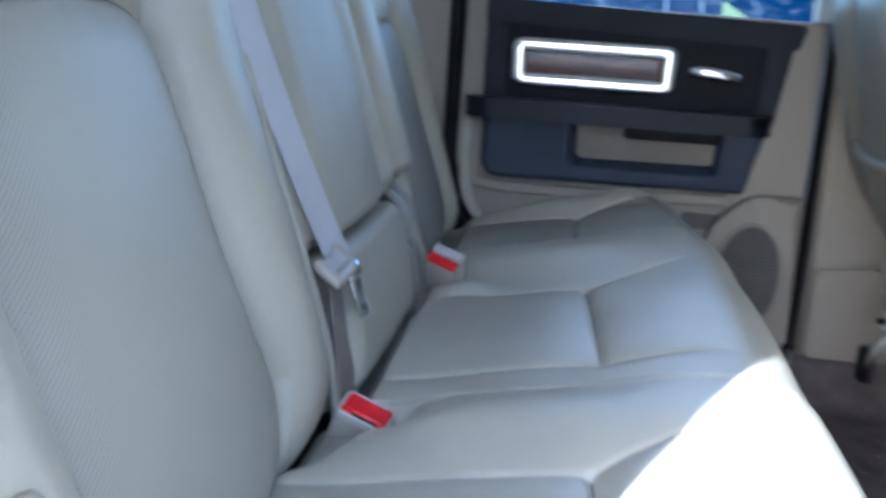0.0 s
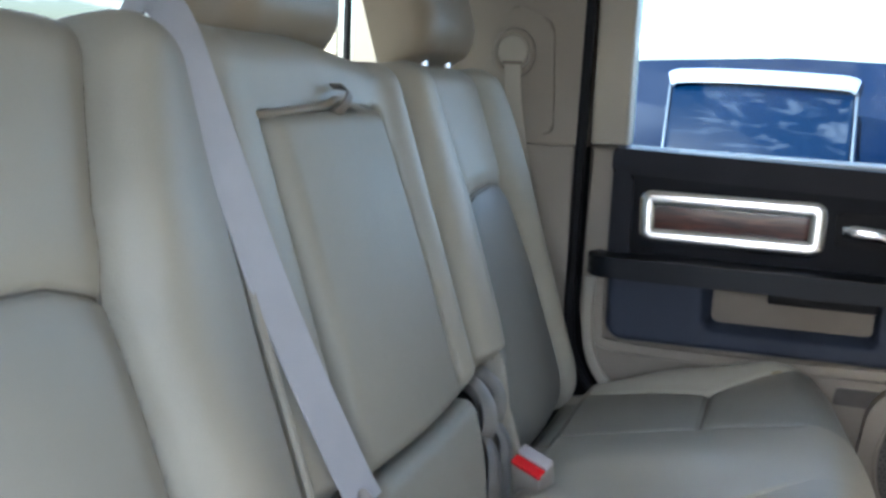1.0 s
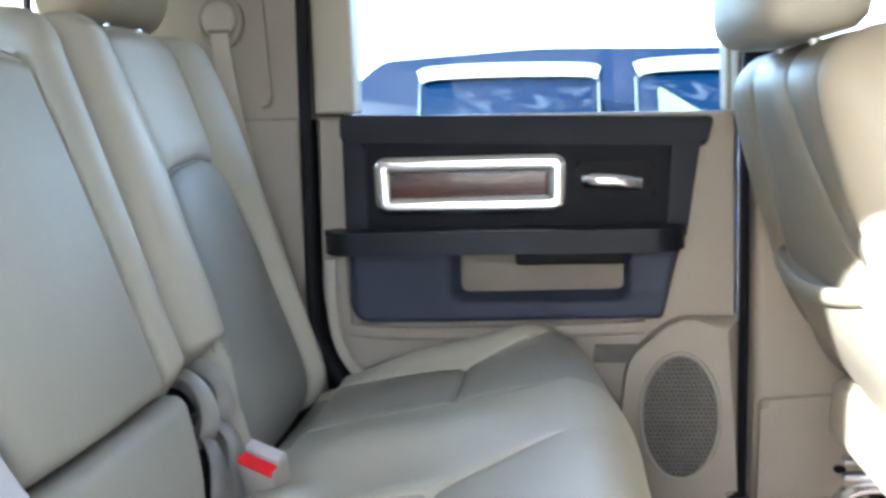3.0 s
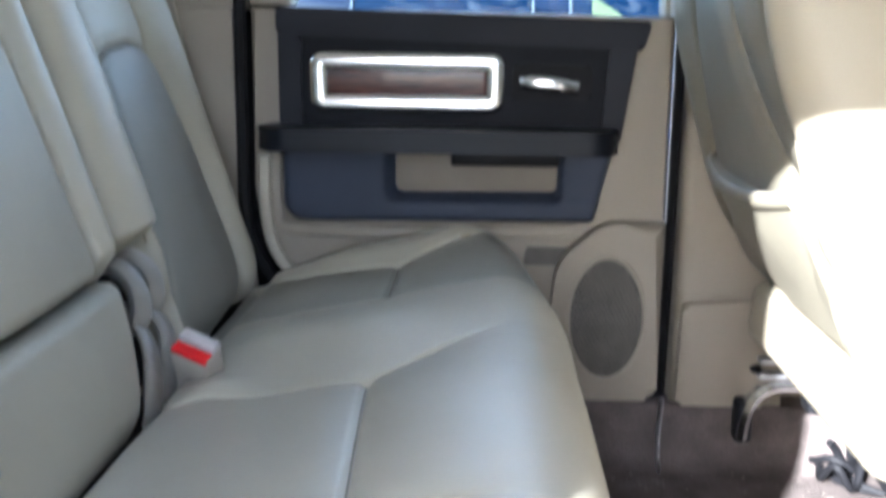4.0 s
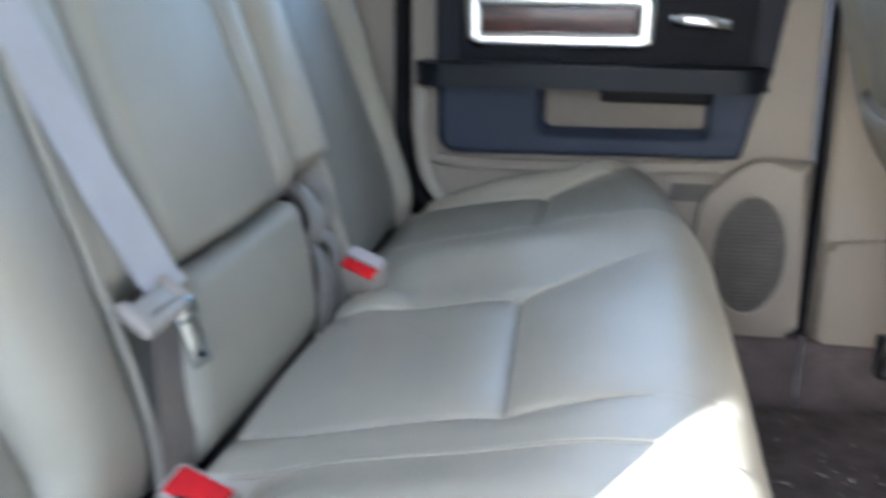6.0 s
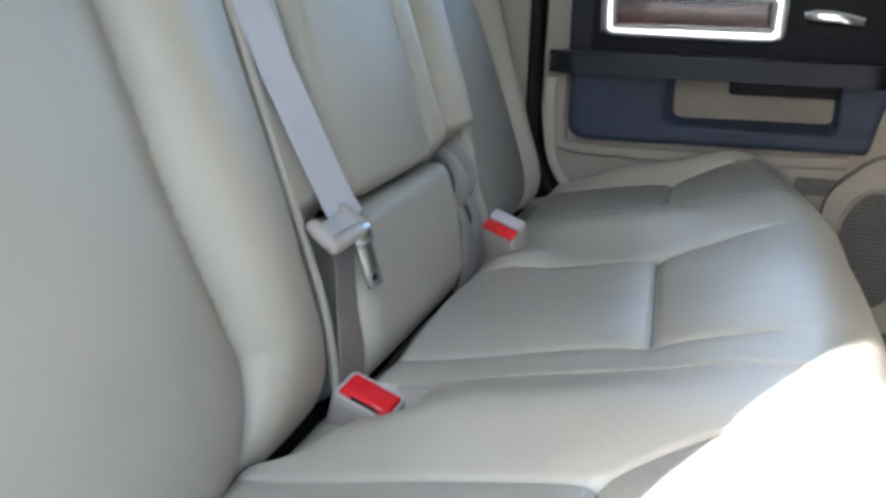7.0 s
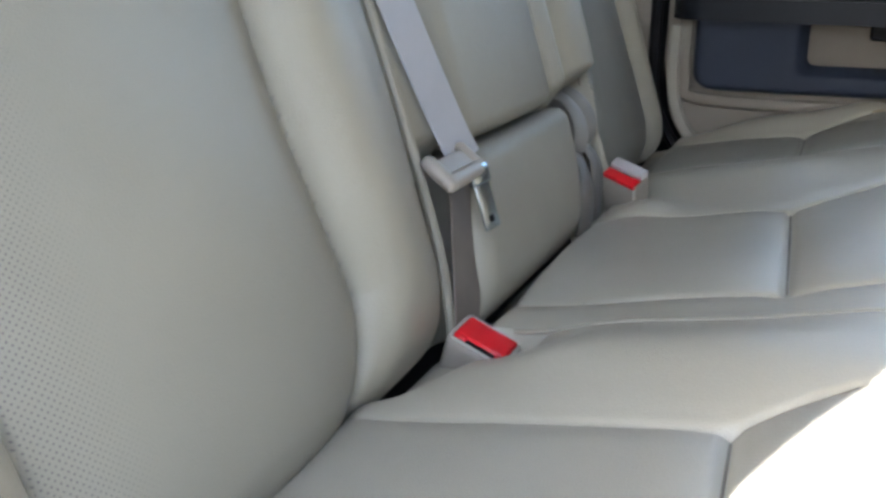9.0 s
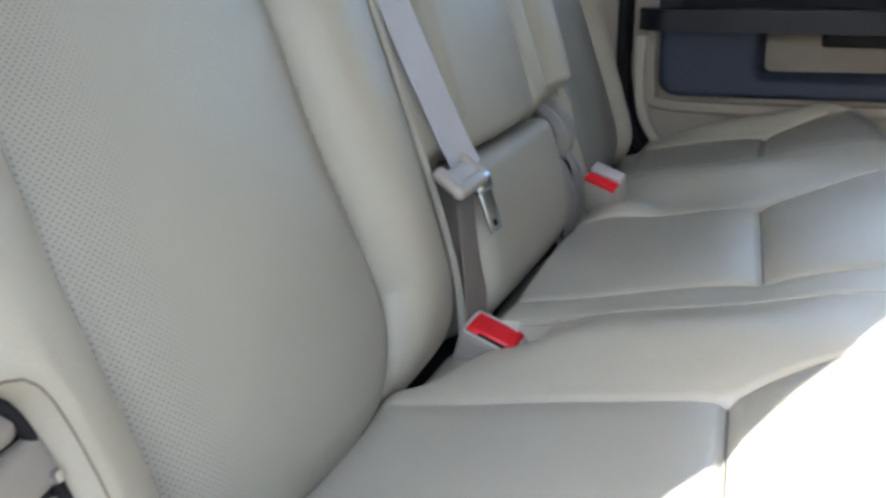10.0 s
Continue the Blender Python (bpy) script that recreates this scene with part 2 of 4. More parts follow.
def part(name, bm, mat, parent, label="", smooth=True, bevel=0.0):
    me = bpy.data.meshes.new(name)
    if isinstance(bm, bmesh.types.BMesh):
        bmesh.ops.recalc_face_normals(bm, faces=bm.faces[:])
        bm.to_mesh(me)
        bm.free()
    else:
        me.from_pydata(*bm[:3])
        if len(bm) > 3:
            me.polygons.foreach_set("material_index", bm[3])
    for one in mat if isinstance(mat, (list, tuple)) else [mat]:
        me.materials.append(one)
    me.polygons.foreach_set("use_smooth", [smooth] * len(me.polygons))
    me.update()
    ob = attach(new(name, me), parent)
    if smooth and isinstance(bm, bmesh.types.BMesh):
        me.set_sharp_from_angle(angle=radians(40))
    if bevel:
        mod = ob.modifiers.new("bevel", "BEVEL")
        mod.width, mod.segments, mod.limit_method = bevel, 2, "ANGLE"
    if label:
        tagged(ob, label)
    return ob


def box(bm, x0, x1, y0, y1, z0, z1, r=0.0, m=None):
    g = bmesh.ops.create_cube(bm, size=1.0, matrix=Matrix.Translation(((x0 + x1) / 2, (y0 + y1) / 2, (z0 + z1) / 2)) @ Matrix.Diagonal((x1 - x0, y1 - y0, z1 - z0, 1)))
    vs = g["verts"]
    if r:
        es = list({e for v in vs for e in v.link_edges})
        res = bmesh.ops.bevel(bm, geom=es, offset=r, segments=3, affect="EDGES", profile=0.5)
        vs = list({v for f in res["faces"] for v in f.verts} | {v for v in vs if v.is_valid})
    if m is not None:
        bmesh.ops.transform(bm, matrix=m, verts=vs)
    return bm


def boxes(*rows, r=0.0):
    bm = bmesh.new()
    for row in rows:
        box(bm, *row, r=r)
    return bm


def prism(pts, y0, y1, r=0.0):
    """A plate with the outline pts in x and z, from y0 to y1, with rounded rims."""
    bm = bmesh.new()
    a = [bm.verts.new((x, y0, z)) for x, z in pts]
    b = [bm.verts.new((x, y1, z)) for x, z in pts]
    front, back = bm.faces.new(a), bm.faces.new(b)
    n = len(pts)
    for i in range(n):
        bm.faces.new((a[i], a[(i + 1) % n], b[(i + 1) % n], b[i]))
    if r:
        bmesh.ops.bevel(bm, geom=list(front.edges), offset=r, segments=3, affect="EDGES", profile=0.5)
    bmesh.ops.triangulate(bm, faces=[f for f in bm.faces if len(f.verts) > 4], ngon_method="EAR_CLIP")
    return bm


def plan_prism(pts, z0, z1, r=0.0):
    """A plate with the outline pts in x and y, from z0 to z1, both rims rounded."""
    bm = bmesh.new()
    a = [bm.verts.new((x, y, z0)) for x, y in pts]
    b = [bm.verts.new((x, y, z1)) for x, y in pts]
    lo, hi = bm.faces.new(a), bm.faces.new(b)
    n = len(pts)
    for i in range(n):
        bm.faces.new((a[i], a[(i + 1) % n], b[(i + 1) % n], b[i]))
    if r:
        bmesh.ops.bevel(bm, geom=list(lo.edges) + list(hi.edges), offset=r, segments=4, affect="EDGES", profile=0.5)
    bmesh.ops.triangulate(bm, faces=[f for f in bm.faces if len(f.verts) > 4], ngon_method="EAR_CLIP")
    return bm


def rounded(pts, r, n=5):
    """The outline with each corner rounded; r is one radius or one for each corner."""
    out = []
    for i, p in enumerate(pts):
        rr = r[i] if isinstance(r, (list, tuple)) else r
        p, a, b = Vector(p), Vector(pts[i - 1]), Vector(pts[(i + 1) % len(pts)])
        if rr <= 0:
            out.append(tuple(p))
            continue
        pa, pb = p + (a - p).normalized() * rr, p + (b - p).normalized() * rr
        for k in range(n + 1):
            t = k / n
            q = pa * (1 - t) ** 2 + p * 2 * t * (1 - t) + pb * t * t
            out.append(tuple(q))
    return out


def sweep(bm, path, profile, up, closed=False):
    """A profile of (across, out) offsets carried along the path; up is the way that 'out' points to."""
    rings, n = [], len(path)
    path = [Vector(p) for p in path]
    for i, p in enumerate(path):
        a = path[i - 1] if closed or i else p
        b = path[(i + 1) % n] if closed or i < n - 1 else p
        t = (b - a).normalized()
        u = Vector(up[i] if isinstance(up, list) else up)
        u = (u - t * u.dot(t)).normalized()
        s = t.cross(u)
        rings.append([bm.verts.new(p + s * x + u * y) for x, y in profile])
    k = len(profile)
    for i in range(n if closed else n - 1):
        r0, r1 = rings[i], rings[(i + 1) % n]
        for j in range(k):
            bm.faces.new((r0[j], r0[(j + 1) % k], r1[(j + 1) % k], r1[j]))
    if not closed:
        bm.faces.new(rings[0][::-1])
        bm.faces.new(rings[-1])
    return bm


def circle(r, n=10, ry=None):
    return [(r * math.cos(2 * math.pi * k / n), (ry or r) * math.sin(2 * math.pi * k / n)) for k in range(n)]


def slab(w, t, r=None):
    """A flat profile of width w and thickness t with rounded ends."""
    h, e = w / 2, t / 2
    return [(-h + e, -e), (h - e, -e), (h, 0), (h - e, e), (-h + e, e), (-h, 0)]


def smooth_path(pts, n=8):
    """A smooth curve through the points."""
    p = [Vector(q) for q in pts]
    p = [2 * p[0] - p[1]] + p + [2 * p[-1] - p[-2]]
    out = []
    for i in range(1, len(p) - 2):
        for k in range(n):
            t = k / n
            a, b, c, d = p[i - 1], p[i], p[i + 1], p[i + 2]
            out.append(0.5 * (2 * b + (c - a) * t + (2 * a - 5 * b + 4 * c - d) * t * t + (3 * b - a - 3 * c + d) * t ** 3))
    return out + [p[-2]]


def sstep(a, b, x):
    t = np.clip((x - a) / (b - a), 0, 1)
    return t * t * (3 - 2 * t)


def groove(P, Q, line, width, depth):
    """A stitched seam sunk along a line over the plane (P, Q)."""
    d = np.full(P.shape, 1e9)
    for (a, b), (c, e) in zip(line[:-1], line[1:]):
        l2 = (c - a) ** 2 + (e - b) ** 2
        t = np.clip(((P - a) * (c - a) + (Q - b) * (e - b)) / l2, 0, 1)
        d = np.minimum(d, np.hypot(P - a - t * (c - a), Q - b - t * (e - b)))
    return -depth * np.exp(-((d / width) ** 2))


def inside(P, Q, poly):
    """Which points lie in a polygon."""
    hit = np.zeros(P.shape, bool)
    for (a, b), (c, e) in zip(poly, poly[1:] + poly[:1]):
        cross = (b > Q) != (e > Q)
        hit ^= cross & (P < (c - a) * (Q - b) / (e - b + 1e-12) + a)
    return hit


def pillow(lay, out, nu, nv, wide, tall, height, radii, thick, index=None):
    """An upholstered or moulded face. lay(U, V) gives the flat place of a grid over 0..1; out is the way it faces; height(place) its relief in metres;
    radii are the roundings of the edges U=0, U=1, V=0, V=1; thick is how far its sides go back; index(place) the material of each face."""
    U, V = np.meshgrid(np.linspace(0, 1, nu), np.linspace(0, 1, nv), indexing="ij")
    X, Y, Z = lay(U, V)
    drop = np.zeros_like(U)
    for d, r in ((U * wide, radii[0]), ((1 - U) * wide, radii[1]), (V * tall, radii[2]), ((1 - V) * tall, radii[3])):
        if r > 0:
            e = np.clip(1 - d / r, 0, 1)
            drop = drop + r * (1 - np.sqrt(np.clip(1 - e * e, 0, 1)))
    h = height(X, Y, Z) - np.minimum(drop, thick * 0.9)
    o = Vector(out).normalized()
    P = np.stack([X + o.x * h, Y + o.y * h, Z + o.z * h], -1)
    verts = [tuple(p) for p in P.reshape(-1, 3)]
    faces, idx = [], []
    kind = index(X, Y, Z) if index else np.zeros(U.shape, int)
    for i in range(nu - 1):
        for j in range(nv - 1):
            k = i * nv + j
            faces.append((k, k + nv, k + nv + 1, k + 1))
            idx.append(int(kind[i, j]))
    rim = [i * nv for i in range(nu)] + [(nu - 1) * nv + j for j in range(1, nv)] + [i * nv + nv - 1 for i in range(nu - 2, -1, -1)] + [j for j in range(nv - 2, 0, -1)]
    base = len(verts)
    flat = np.stack([X, Y, Z], -1).reshape(-1, 3)
    for k in rim:
        verts.append(tuple(flat[k] - np.array(o) * thick))
    n = len(rim)
    for i in range(n):
        faces.append((rim[i], base + i, base + (i + 1) % n, rim[(i + 1) % n]))
        idx.append(0)
    faces.append(tuple(base + i for i in range(n - 1, -1, -1)))
    idx.append(0)
    me = bmesh.new()
    vs = [me.verts.new(v) for v in verts]
    for f, q in zip(faces, idx):
        me.faces.new([vs[i] for i in f]).material_index = q
    return me


# ---- the cab: floor, walls, roof ----
FLOOR = 0.05
shell = boxes((-0.60, 2.0, -0.90, 0.90, FLOOR - 0.06, FLOOR))
floor_ob = part("floor", shell, carpet, None)
tagged(floor_ob, "dark brown carpeted cab floor with pale crumbs", "floor", kind="structure")

ground = part("ground", boxes((-150, 150, -150, 150, -0.80, -0.68)), asphalt, None)
tagged(ground, "grey asphalt parking ground outside the truck", "ground", kind="structure")

ceiling = part("ceiling", boxes((-0.55, 2.00, -0.80, 0.80, 1.27, 1.31), r=0.01), headliner_mat, None)
tagged(ceiling, "light cloth headliner of the cab roof", "ceiling", kind="structure")

roof = part("roof", boxes((-0.55, 2.02, -0.925, 0.915, 1.345, 1.375), r=0.012), body_paint, None)
tagged(roof, "painted outer roof of the cab", "roof", kind="structure")

# rear wall with its window
wall_rear = part("wall_rear", boxes((-0.50, -0.44, -0.88, 0.88, FLOOR, 0.925), (-0.50, -0.44, -0.88, 0.88, 1.20, 1.29), (-0.50, -0.44, -0.88, -0.70, 0.925, 1.20), (-0.50, -0.44, 0.865, 0.88, 0.925, 1.20), r=0.008), pale_trim, None)
tagged(wall_rear, "pale trim of the cab's rear wall round the window", "wall", kind="structure")
window_rear = part("window_rear", boxes((-0.480, -0.474, -0.70, 0.865, 0.925, 1.20)), smoked_glass, None)
tagged(window_rear, "smoked glass rear window of the cab", "window", kind="structure")

# far side: pillar behind the door, pillar before it, sill and roof rail
pillar_c = thing("pillar_rear", (-0.15, 0.80, FLOOR), "tan plastic trim of the rear roof pillar", "pillar", kind="structure")
part("lower_trim", prism(rounded([(-0.44, 0.05), (0.11, 0.05), (0.072, 0.42), (0.072, 0.786), (-0.44, 0.786)], [0, 0, 0.05, 0, 0]), 0.785, 0.88, 0.006), tan_plastic, pillar_c)
part("upper_trim", prism([(-0.372, 0.781), (0.090, 0.781), (0.094, 1.28), (-0.360, 1.28)], 0.778, 0.88, 0.008), tan_plastic, pillar_c, "upper pillar trim")
part("window_seal", boxes((-0.384, -0.373, 0.772, 0.79, 0.90, 1.27), r=0.003), black_rubber, pillar_c, "black seal at the edge of the rear window")
part("jamb", boxes((0.05, 0.14, 0.86, 0.90, 0.05, 1.28)), black_rubber, pillar_c, "dark door jamb")
pillar_b = thing("pillar_front", (0.87, 0.78, FLOOR), "tan plastic trim of the pillar between the doors", "pillar", kind="structure")
part("lower_trim", prism(rounded([(0.795, 0.055), (0.985, 0.055), (0.965, 0.30), (0.90, 0.45), (0.885, 0.77), (0.795, 0.77)], [0, 0.02, 0.06, 0.1, 0, 0]), 0.755, 0.90, 0.018), tan_plastic, pillar_b)
part("foot_trim", prism(rounded([(0.800, 0.150), (0.960, 0.150), (0.945, 0.335), (0.804, 0.322)], [0.01, 0.02, 0.03, 0.012]), 0.736, 0.775, 0.012), tan_plastic, pillar_b, "stepped foot of the pillar trim")
part("upper_trim", prism([(0.765, 0.775), (0.885, 0.775), (0.88, 1.28), (0.755, 1.28)], 0.752, 0.90, 0.012), tan_plastic, pillar_b)
sill_bm = bmesh.new()
profile = rounded([(0.690, 0.0495), (0.728, 0.056), (0.746, 0.090), (0.748, 0.148), (0.93, 0.148), (0.93, -0.10), (0.690, -0.10)], [0.0, 0.03, 0.02, 0.012, 0, 0, 0])
ends = [[sill_bm.verts.new((x, y, z)) for y, z in profile] for x in (0.05, 2.0)]
for i in range(len(profile)):
    j = (i + 1) % len(profile)
    sill_bm.faces.new((ends[0][i], ends[0][j], ends[1][j], ends[1][i]))
for e in ends:
    sill_bm.faces.new(e)
sill = part("sill_far", sill_bm, carpet, None)
tagged(sill, "carpeted door sill of the far side", "sill", kind="structure")
rail = part("roof_rail", boxes((-0.55, 2.00, 0.80, 0.92, 1.22, 1.33), r=0.015), tan_light, None)
tagged(rail, "light roof rail over the far doors", "roof rail", kind="structure")
front_wall = part("wall_front", boxes((1.92, 2.00, -0.90, 0.90, -0.1, 1.30)), slate_dark, None)
tagged(front_wall, "plain dark wall that closes the front of the cab", "wall", kind="structure")
far_front = part("wall_front_door", boxes((0.90, 1.95, 0.80, 0.88, 0.10, 0.80), r=0.01), tan_plastic, None)
tagged(far_front, "plain tan inside of the front door", "wall", kind="structure")

# near side, round the open doorway
near_c = part("wall_near_rear", plan_prism([(-0.55, -0.812), (0.098, -0.812), (0.130, -0.90), (0.130, -0.985), (-0.55, -0.985)], -0.12, 1.33, 0.006), tan_plastic, None)
tagged(near_c, "tan trimmed body side behind the open doorway", "wall", kind="structure")
near_b = part("wall_near_front", prism([(0.86, -0.10), (2.00, -0.10), (2.00, 1.28), (0.86, 1.28)], -0.92, -0.80, 0.01), body_paint, None)
tagged(near_b, "painted body side in front of the open doorway", "wall", kind="structure")
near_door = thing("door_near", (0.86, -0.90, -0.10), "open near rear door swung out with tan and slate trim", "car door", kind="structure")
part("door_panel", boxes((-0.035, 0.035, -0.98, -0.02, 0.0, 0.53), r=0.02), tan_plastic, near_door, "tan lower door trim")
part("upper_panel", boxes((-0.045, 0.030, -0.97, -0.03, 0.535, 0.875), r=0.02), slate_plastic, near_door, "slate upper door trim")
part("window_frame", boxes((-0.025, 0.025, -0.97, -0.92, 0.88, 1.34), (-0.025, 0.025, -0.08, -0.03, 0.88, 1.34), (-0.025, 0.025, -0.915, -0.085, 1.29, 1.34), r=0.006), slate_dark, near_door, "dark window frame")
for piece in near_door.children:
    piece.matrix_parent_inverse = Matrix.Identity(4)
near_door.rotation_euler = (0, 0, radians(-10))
near_rail = part("roof_rail_near", boxes((-0.55, 2.00, -0.93, -0.83, 1.195, 1.34), r=0.015), body_paint, None)
tagged(near_rail, "painted roof rail over the open doorway", "roof rail", kind="structure")
near_sill = part("sill_near", boxes((0.05, 2.0, -0.95, -0.80, -0.12, 0.07), r=0.01), body_paint, None)
tagged(near_sill, "painted sill under the open doorway", "sill", kind="structure")


# ---- the far rear door ----
grille_mat = material("brown_grille", (0.11, 0.10, 0.083), 0.7, vary=0.25, scale=30, bump=0.8, bump_size=350)


def build_door():
    d = thing("rear_door", (0.44, 0.80, 0.14), "closed rear door with tan trim, dark armrest panel and wood inlay", "car door")
    outline = rounded([(0.100, 0.785), (0.100, 0.45), (0.17, 0.335), (0.30, 0.145), (0.772, 0.145), (0.776, 0.775)], [0, 0.05, 0.05, 0.05, 0.02, 0])
    part("door_panel", prism(outline, 0.79, 0.90, 0.008), tan_plastic, d)
    part("window_frame", boxes((0.098, 0.165, 0.792, 0.86, 0.788, 1.26), (0.757, 0.80, 0.795, 0.86, 0.776, 1.26), (0.098, 0.80, 0.792, 0.86, 1.20, 1.26), r=0.006), tan_light, d, "light tan window frame")
    pane = part("window_pane", boxes((0.160, 0.765, 0.832, 0.836, 0.74, 1.21)), clear_glass, d, "clear side window glass")
    pane.visible_shadow = False
    # dark upper panel, sunk round the inlay
    part("upper_panel", prism(rounded([(0.150, 0.575), (0.150, 0.776), (0.718, 0.754), (0.694, 0.575)], [0.01, 0.012, 0.02, 0.01]), 0.776, 0.80, 0.006), slate_dark, d, "dark slate upper door panel")
    part("sill_cap", prism(rounded([(0.146, 0.742), (0.146, 0.786), (0.735, 0.768), (0.722, 0.722)], 0.008), 0.762, 0.85, 0.008), slate_grey, d, "slate window sill cap")
    part("panel_rim", prism(rounded([(0.148, 0.58), (0.148, 0.75), (0.185, 0.74), (0.185, 0.59)], 0.008), 0.766, 0.79, 0.006), slate_grey, d)
    part("panel_rim", prism(rounded([(0.662, 0.59), (0.672, 0.732), (0.716, 0.738), (0.692, 0.58)], 0.008), 0.766, 0.79, 0.006), slate_grey, d)
    bm = bmesh.new()
    ring = [(x, 0.772, z) for x, z in rounded([(0.213, 0.636), (0.211, 0.703), (0.494, 0.703), (0.492, 0.636)], 0.010, 6)]
    sweep(bm, ring, [(-0.014, -0.004), (-0.0135, 0.005), (-0.010, 0.0085), (0.0, 0.0095), (0.010, 0.0085), (0.0135, 0.005), (0.014, -0.004)], (0, -1, 0), closed=True)
    bezel = part("trim_bezel", bm, satin_chrome, d, "bright chrome bezel")
    wood_bm = pillow(lambda U, V: (0.215 + 0.27 * U, 0.776 + 0 * U, 0.642 + 0.055 * V), (0, -1, 0), 40, 12, 0.27, 0.055, lambda X, Y, Z: 0.003 - 4 * (Z - 0.67) ** 2, (0.003,) * 4, 0.01)
    w = part("wood_inlay", wood_bm, wood, d, "glossy dark red wood inlay")
    # handle in its cup
    part("handle_cup", prism(rounded([(0.520, 0.645), (0.520, 0.702), (0.646, 0.700), (0.646, 0.643)], 0.012), 0.770, 0.79, 0.003), black_rubber, d, "black recessed handle cup")
    hb = bmesh.new()
    sweep(hb, smooth_path([(0.536, 0.768, 0.671), (0.552, 0.758, 0.673), (0.590, 0.756, 0.670), (0.622, 0.768, 0.665)], 6), circle(0.0125, 12, 0.008), (0, -1, 0))
    part("door_handle", hb, chrome, d, "chrome pull handle")
    # armrest
    arm_plan = rounded([(0.117, 0.80), (0.117, 0.735), (0.150, 0.706), (0.655, 0.706), (0.688, 0.735), (0.688, 0.80)], [0, 0.02, 0.02, 0.02, 0.02, 0])
    part("armrest", plan_prism(arm_plan, 0.564, 0.601, 0.016), soft_black, d, "padded dark slate armrest ledge")
    # lower panel with the pocket
    def lay(U, V):
        z = 0.446 + 0.122 * V
        x0 = 0.153 + 0.034 * (1 - np.sqrt(1 - np.clip(1 - 0.122 * V / 0.034, 0, 1) ** 2))     # rounded lower corner
        x1 = 0.655 + 0.030 * V
        return x0 + (x1 - x0) * U, 0.772 + 0 * U, z + 0.004 * U
    def hollow(X, Z):
        return sstep(0.316, 0.344, X) * (1 - sstep(0.588, 0.606, X)) * sstep(0.476, 0.506, Z)
    def relief(X, Y, Z):
        d1 = hollow(X, Z)
        swell = 0.010 * (1 - sstep(0.30, 0.36, X)) + 0.007 * sstep(0.30, 0.36, X) * (1 - sstep(0.475, 0.50, Z))
        return 0.012 + swell - 0.034 * d1
    part("lower_panel", pillow(lay, (0, -1, 0), 110, 40, 0.51, 0.12, relief, (0.014, 0.010, 0.012, 0.002), 0.03), slate_plastic, d, "slate lower door panel with map pocket")
    part("pocket_lining", prism(rounded([(0.334, 0.494), (0.596, 0.497), (0.596, 0.572), (0.334, 0.572)], [0.016, 0.012, 0, 0]), 0.776, 0.80, 0.003), pocket_lining, d, "tan lining of the map pocket")
    part("grip", boxes((0.425, 0.598, 0.752, 0.80, 0.540, 0.572), r=0.005), black_rubber, d, "black pull grip under the armrest")
    # speaker housing and grille
    hous = rounded([(0.575, 0.150), (0.772, 0.150), (0.774, 0.450), (0.672, 0.450), (0.60, 0.385)], [0.05, 0.02, 0.0, 0.03, 0.03])
    part("speaker_housing", prism(hous, 0.752, 0.80, 0.018), tan_plastic, d, "tan moulded speaker housing")
    rim = bmesh.new()
    sweep(rim, [(0.682 + 0.062 * math.cos(a), 0.752, 0.292 + 0.103 * math.sin(a)) for a in np.linspace(0, 2 * math.pi, 48, endpoint=False)], circle(0.004, 8), (0, -1, 0), closed=True)
    part("grille_rim", rim, tan_plastic, d)
    gr = bmesh.new()
    row = 0
    for i in range(-9, 10):
        for j in range(-14, 15):
            x, z = 0.682 + i * 0.0072 + (j % 2) * 0.0036, 0.292 + j * 0.0072
            if ((x - 0.682) / 0.059) ** 2 + ((z - 0.292) / 0.100) ** 2 < 0.92:
                c = bmesh.ops.create_circle(gr, cap_ends=True, segments=6, radius=0.0017, matrix=Matrix.Translation((x, 0.7475, z)) @ Euler((radians(90), 0, 0)).to_matrix().to_4x4())
    part("grille_holes", gr, black_rubber, d, "small dark speaker holes", smooth=False)
    el = bmesh.new()
    bmesh.ops.create_circle(el, cap_ends=True, segments=48, radius=1.0, matrix=Matrix.Translation((0.682, 0.750, 0.292)) @ Matrix.Diagonal((0.060, 1, 0.101, 1)) @ Euler((radians(90), 0, 0)).to_matrix().to_4x4())
    part("speaker_grille", el, grille_mat, d, "brown speaker mesh")
    # brown plate in place of the shade between cushion and speaker housing
    part("cubby", prism(rounded([(0.545, 0.372), (0.62, 0.372), (0.625, 0.402), (0.55, 0.402)], 0.006), 0.786, 0.80, 0), grille_mat, d)
    # ledge of the trim under the dark panel
    ledge = bmesh.new()
    sweep(ledge, smooth_path([(0.135, 0.79, 0.56), (0.138, 0.785, 0.46), (0.165, 0.785, 0.428), (0.40, 0.785, 0.425), (0.63, 0.785, 0.432)], 8), circle(0.012, 8, 0.010), (0, -1, 0))
    part("trim_ledge", ledge, tan_plastic, d)
    # seals
    s1 = bmesh.new()
    sweep(s1, smooth_path([(0.092, 0.785, 1.27), (0.086, 0.785, 0.95), (0.083, 0.783, 0.60), (0.085, 0.780, 0.45), (0.105, 0.775, 0.385), (0.16, 0.77, 0.32), (0.30, 0.77, 0.24)], 8), circle(0.0105, 8, 0.014), (0, -1, 0))
    part("door_seal", s1, black_rubber, d, "black rubber door seal")
    s2 = bmesh.new()
    sweep(s2, [(0.782, 0.785, 1.26), (0.783, 0.780, 0.75), (0.783, 0.775, 0.40), (0.780, 0.770, 0.16), (0.70, 0.78, 0.145)], circle(0.008, 8, 0.018), (0, -1, 0))
    part("door_seal", s2, black_rubber, d, "black rubber door seal")
    s3 = bmesh.new()
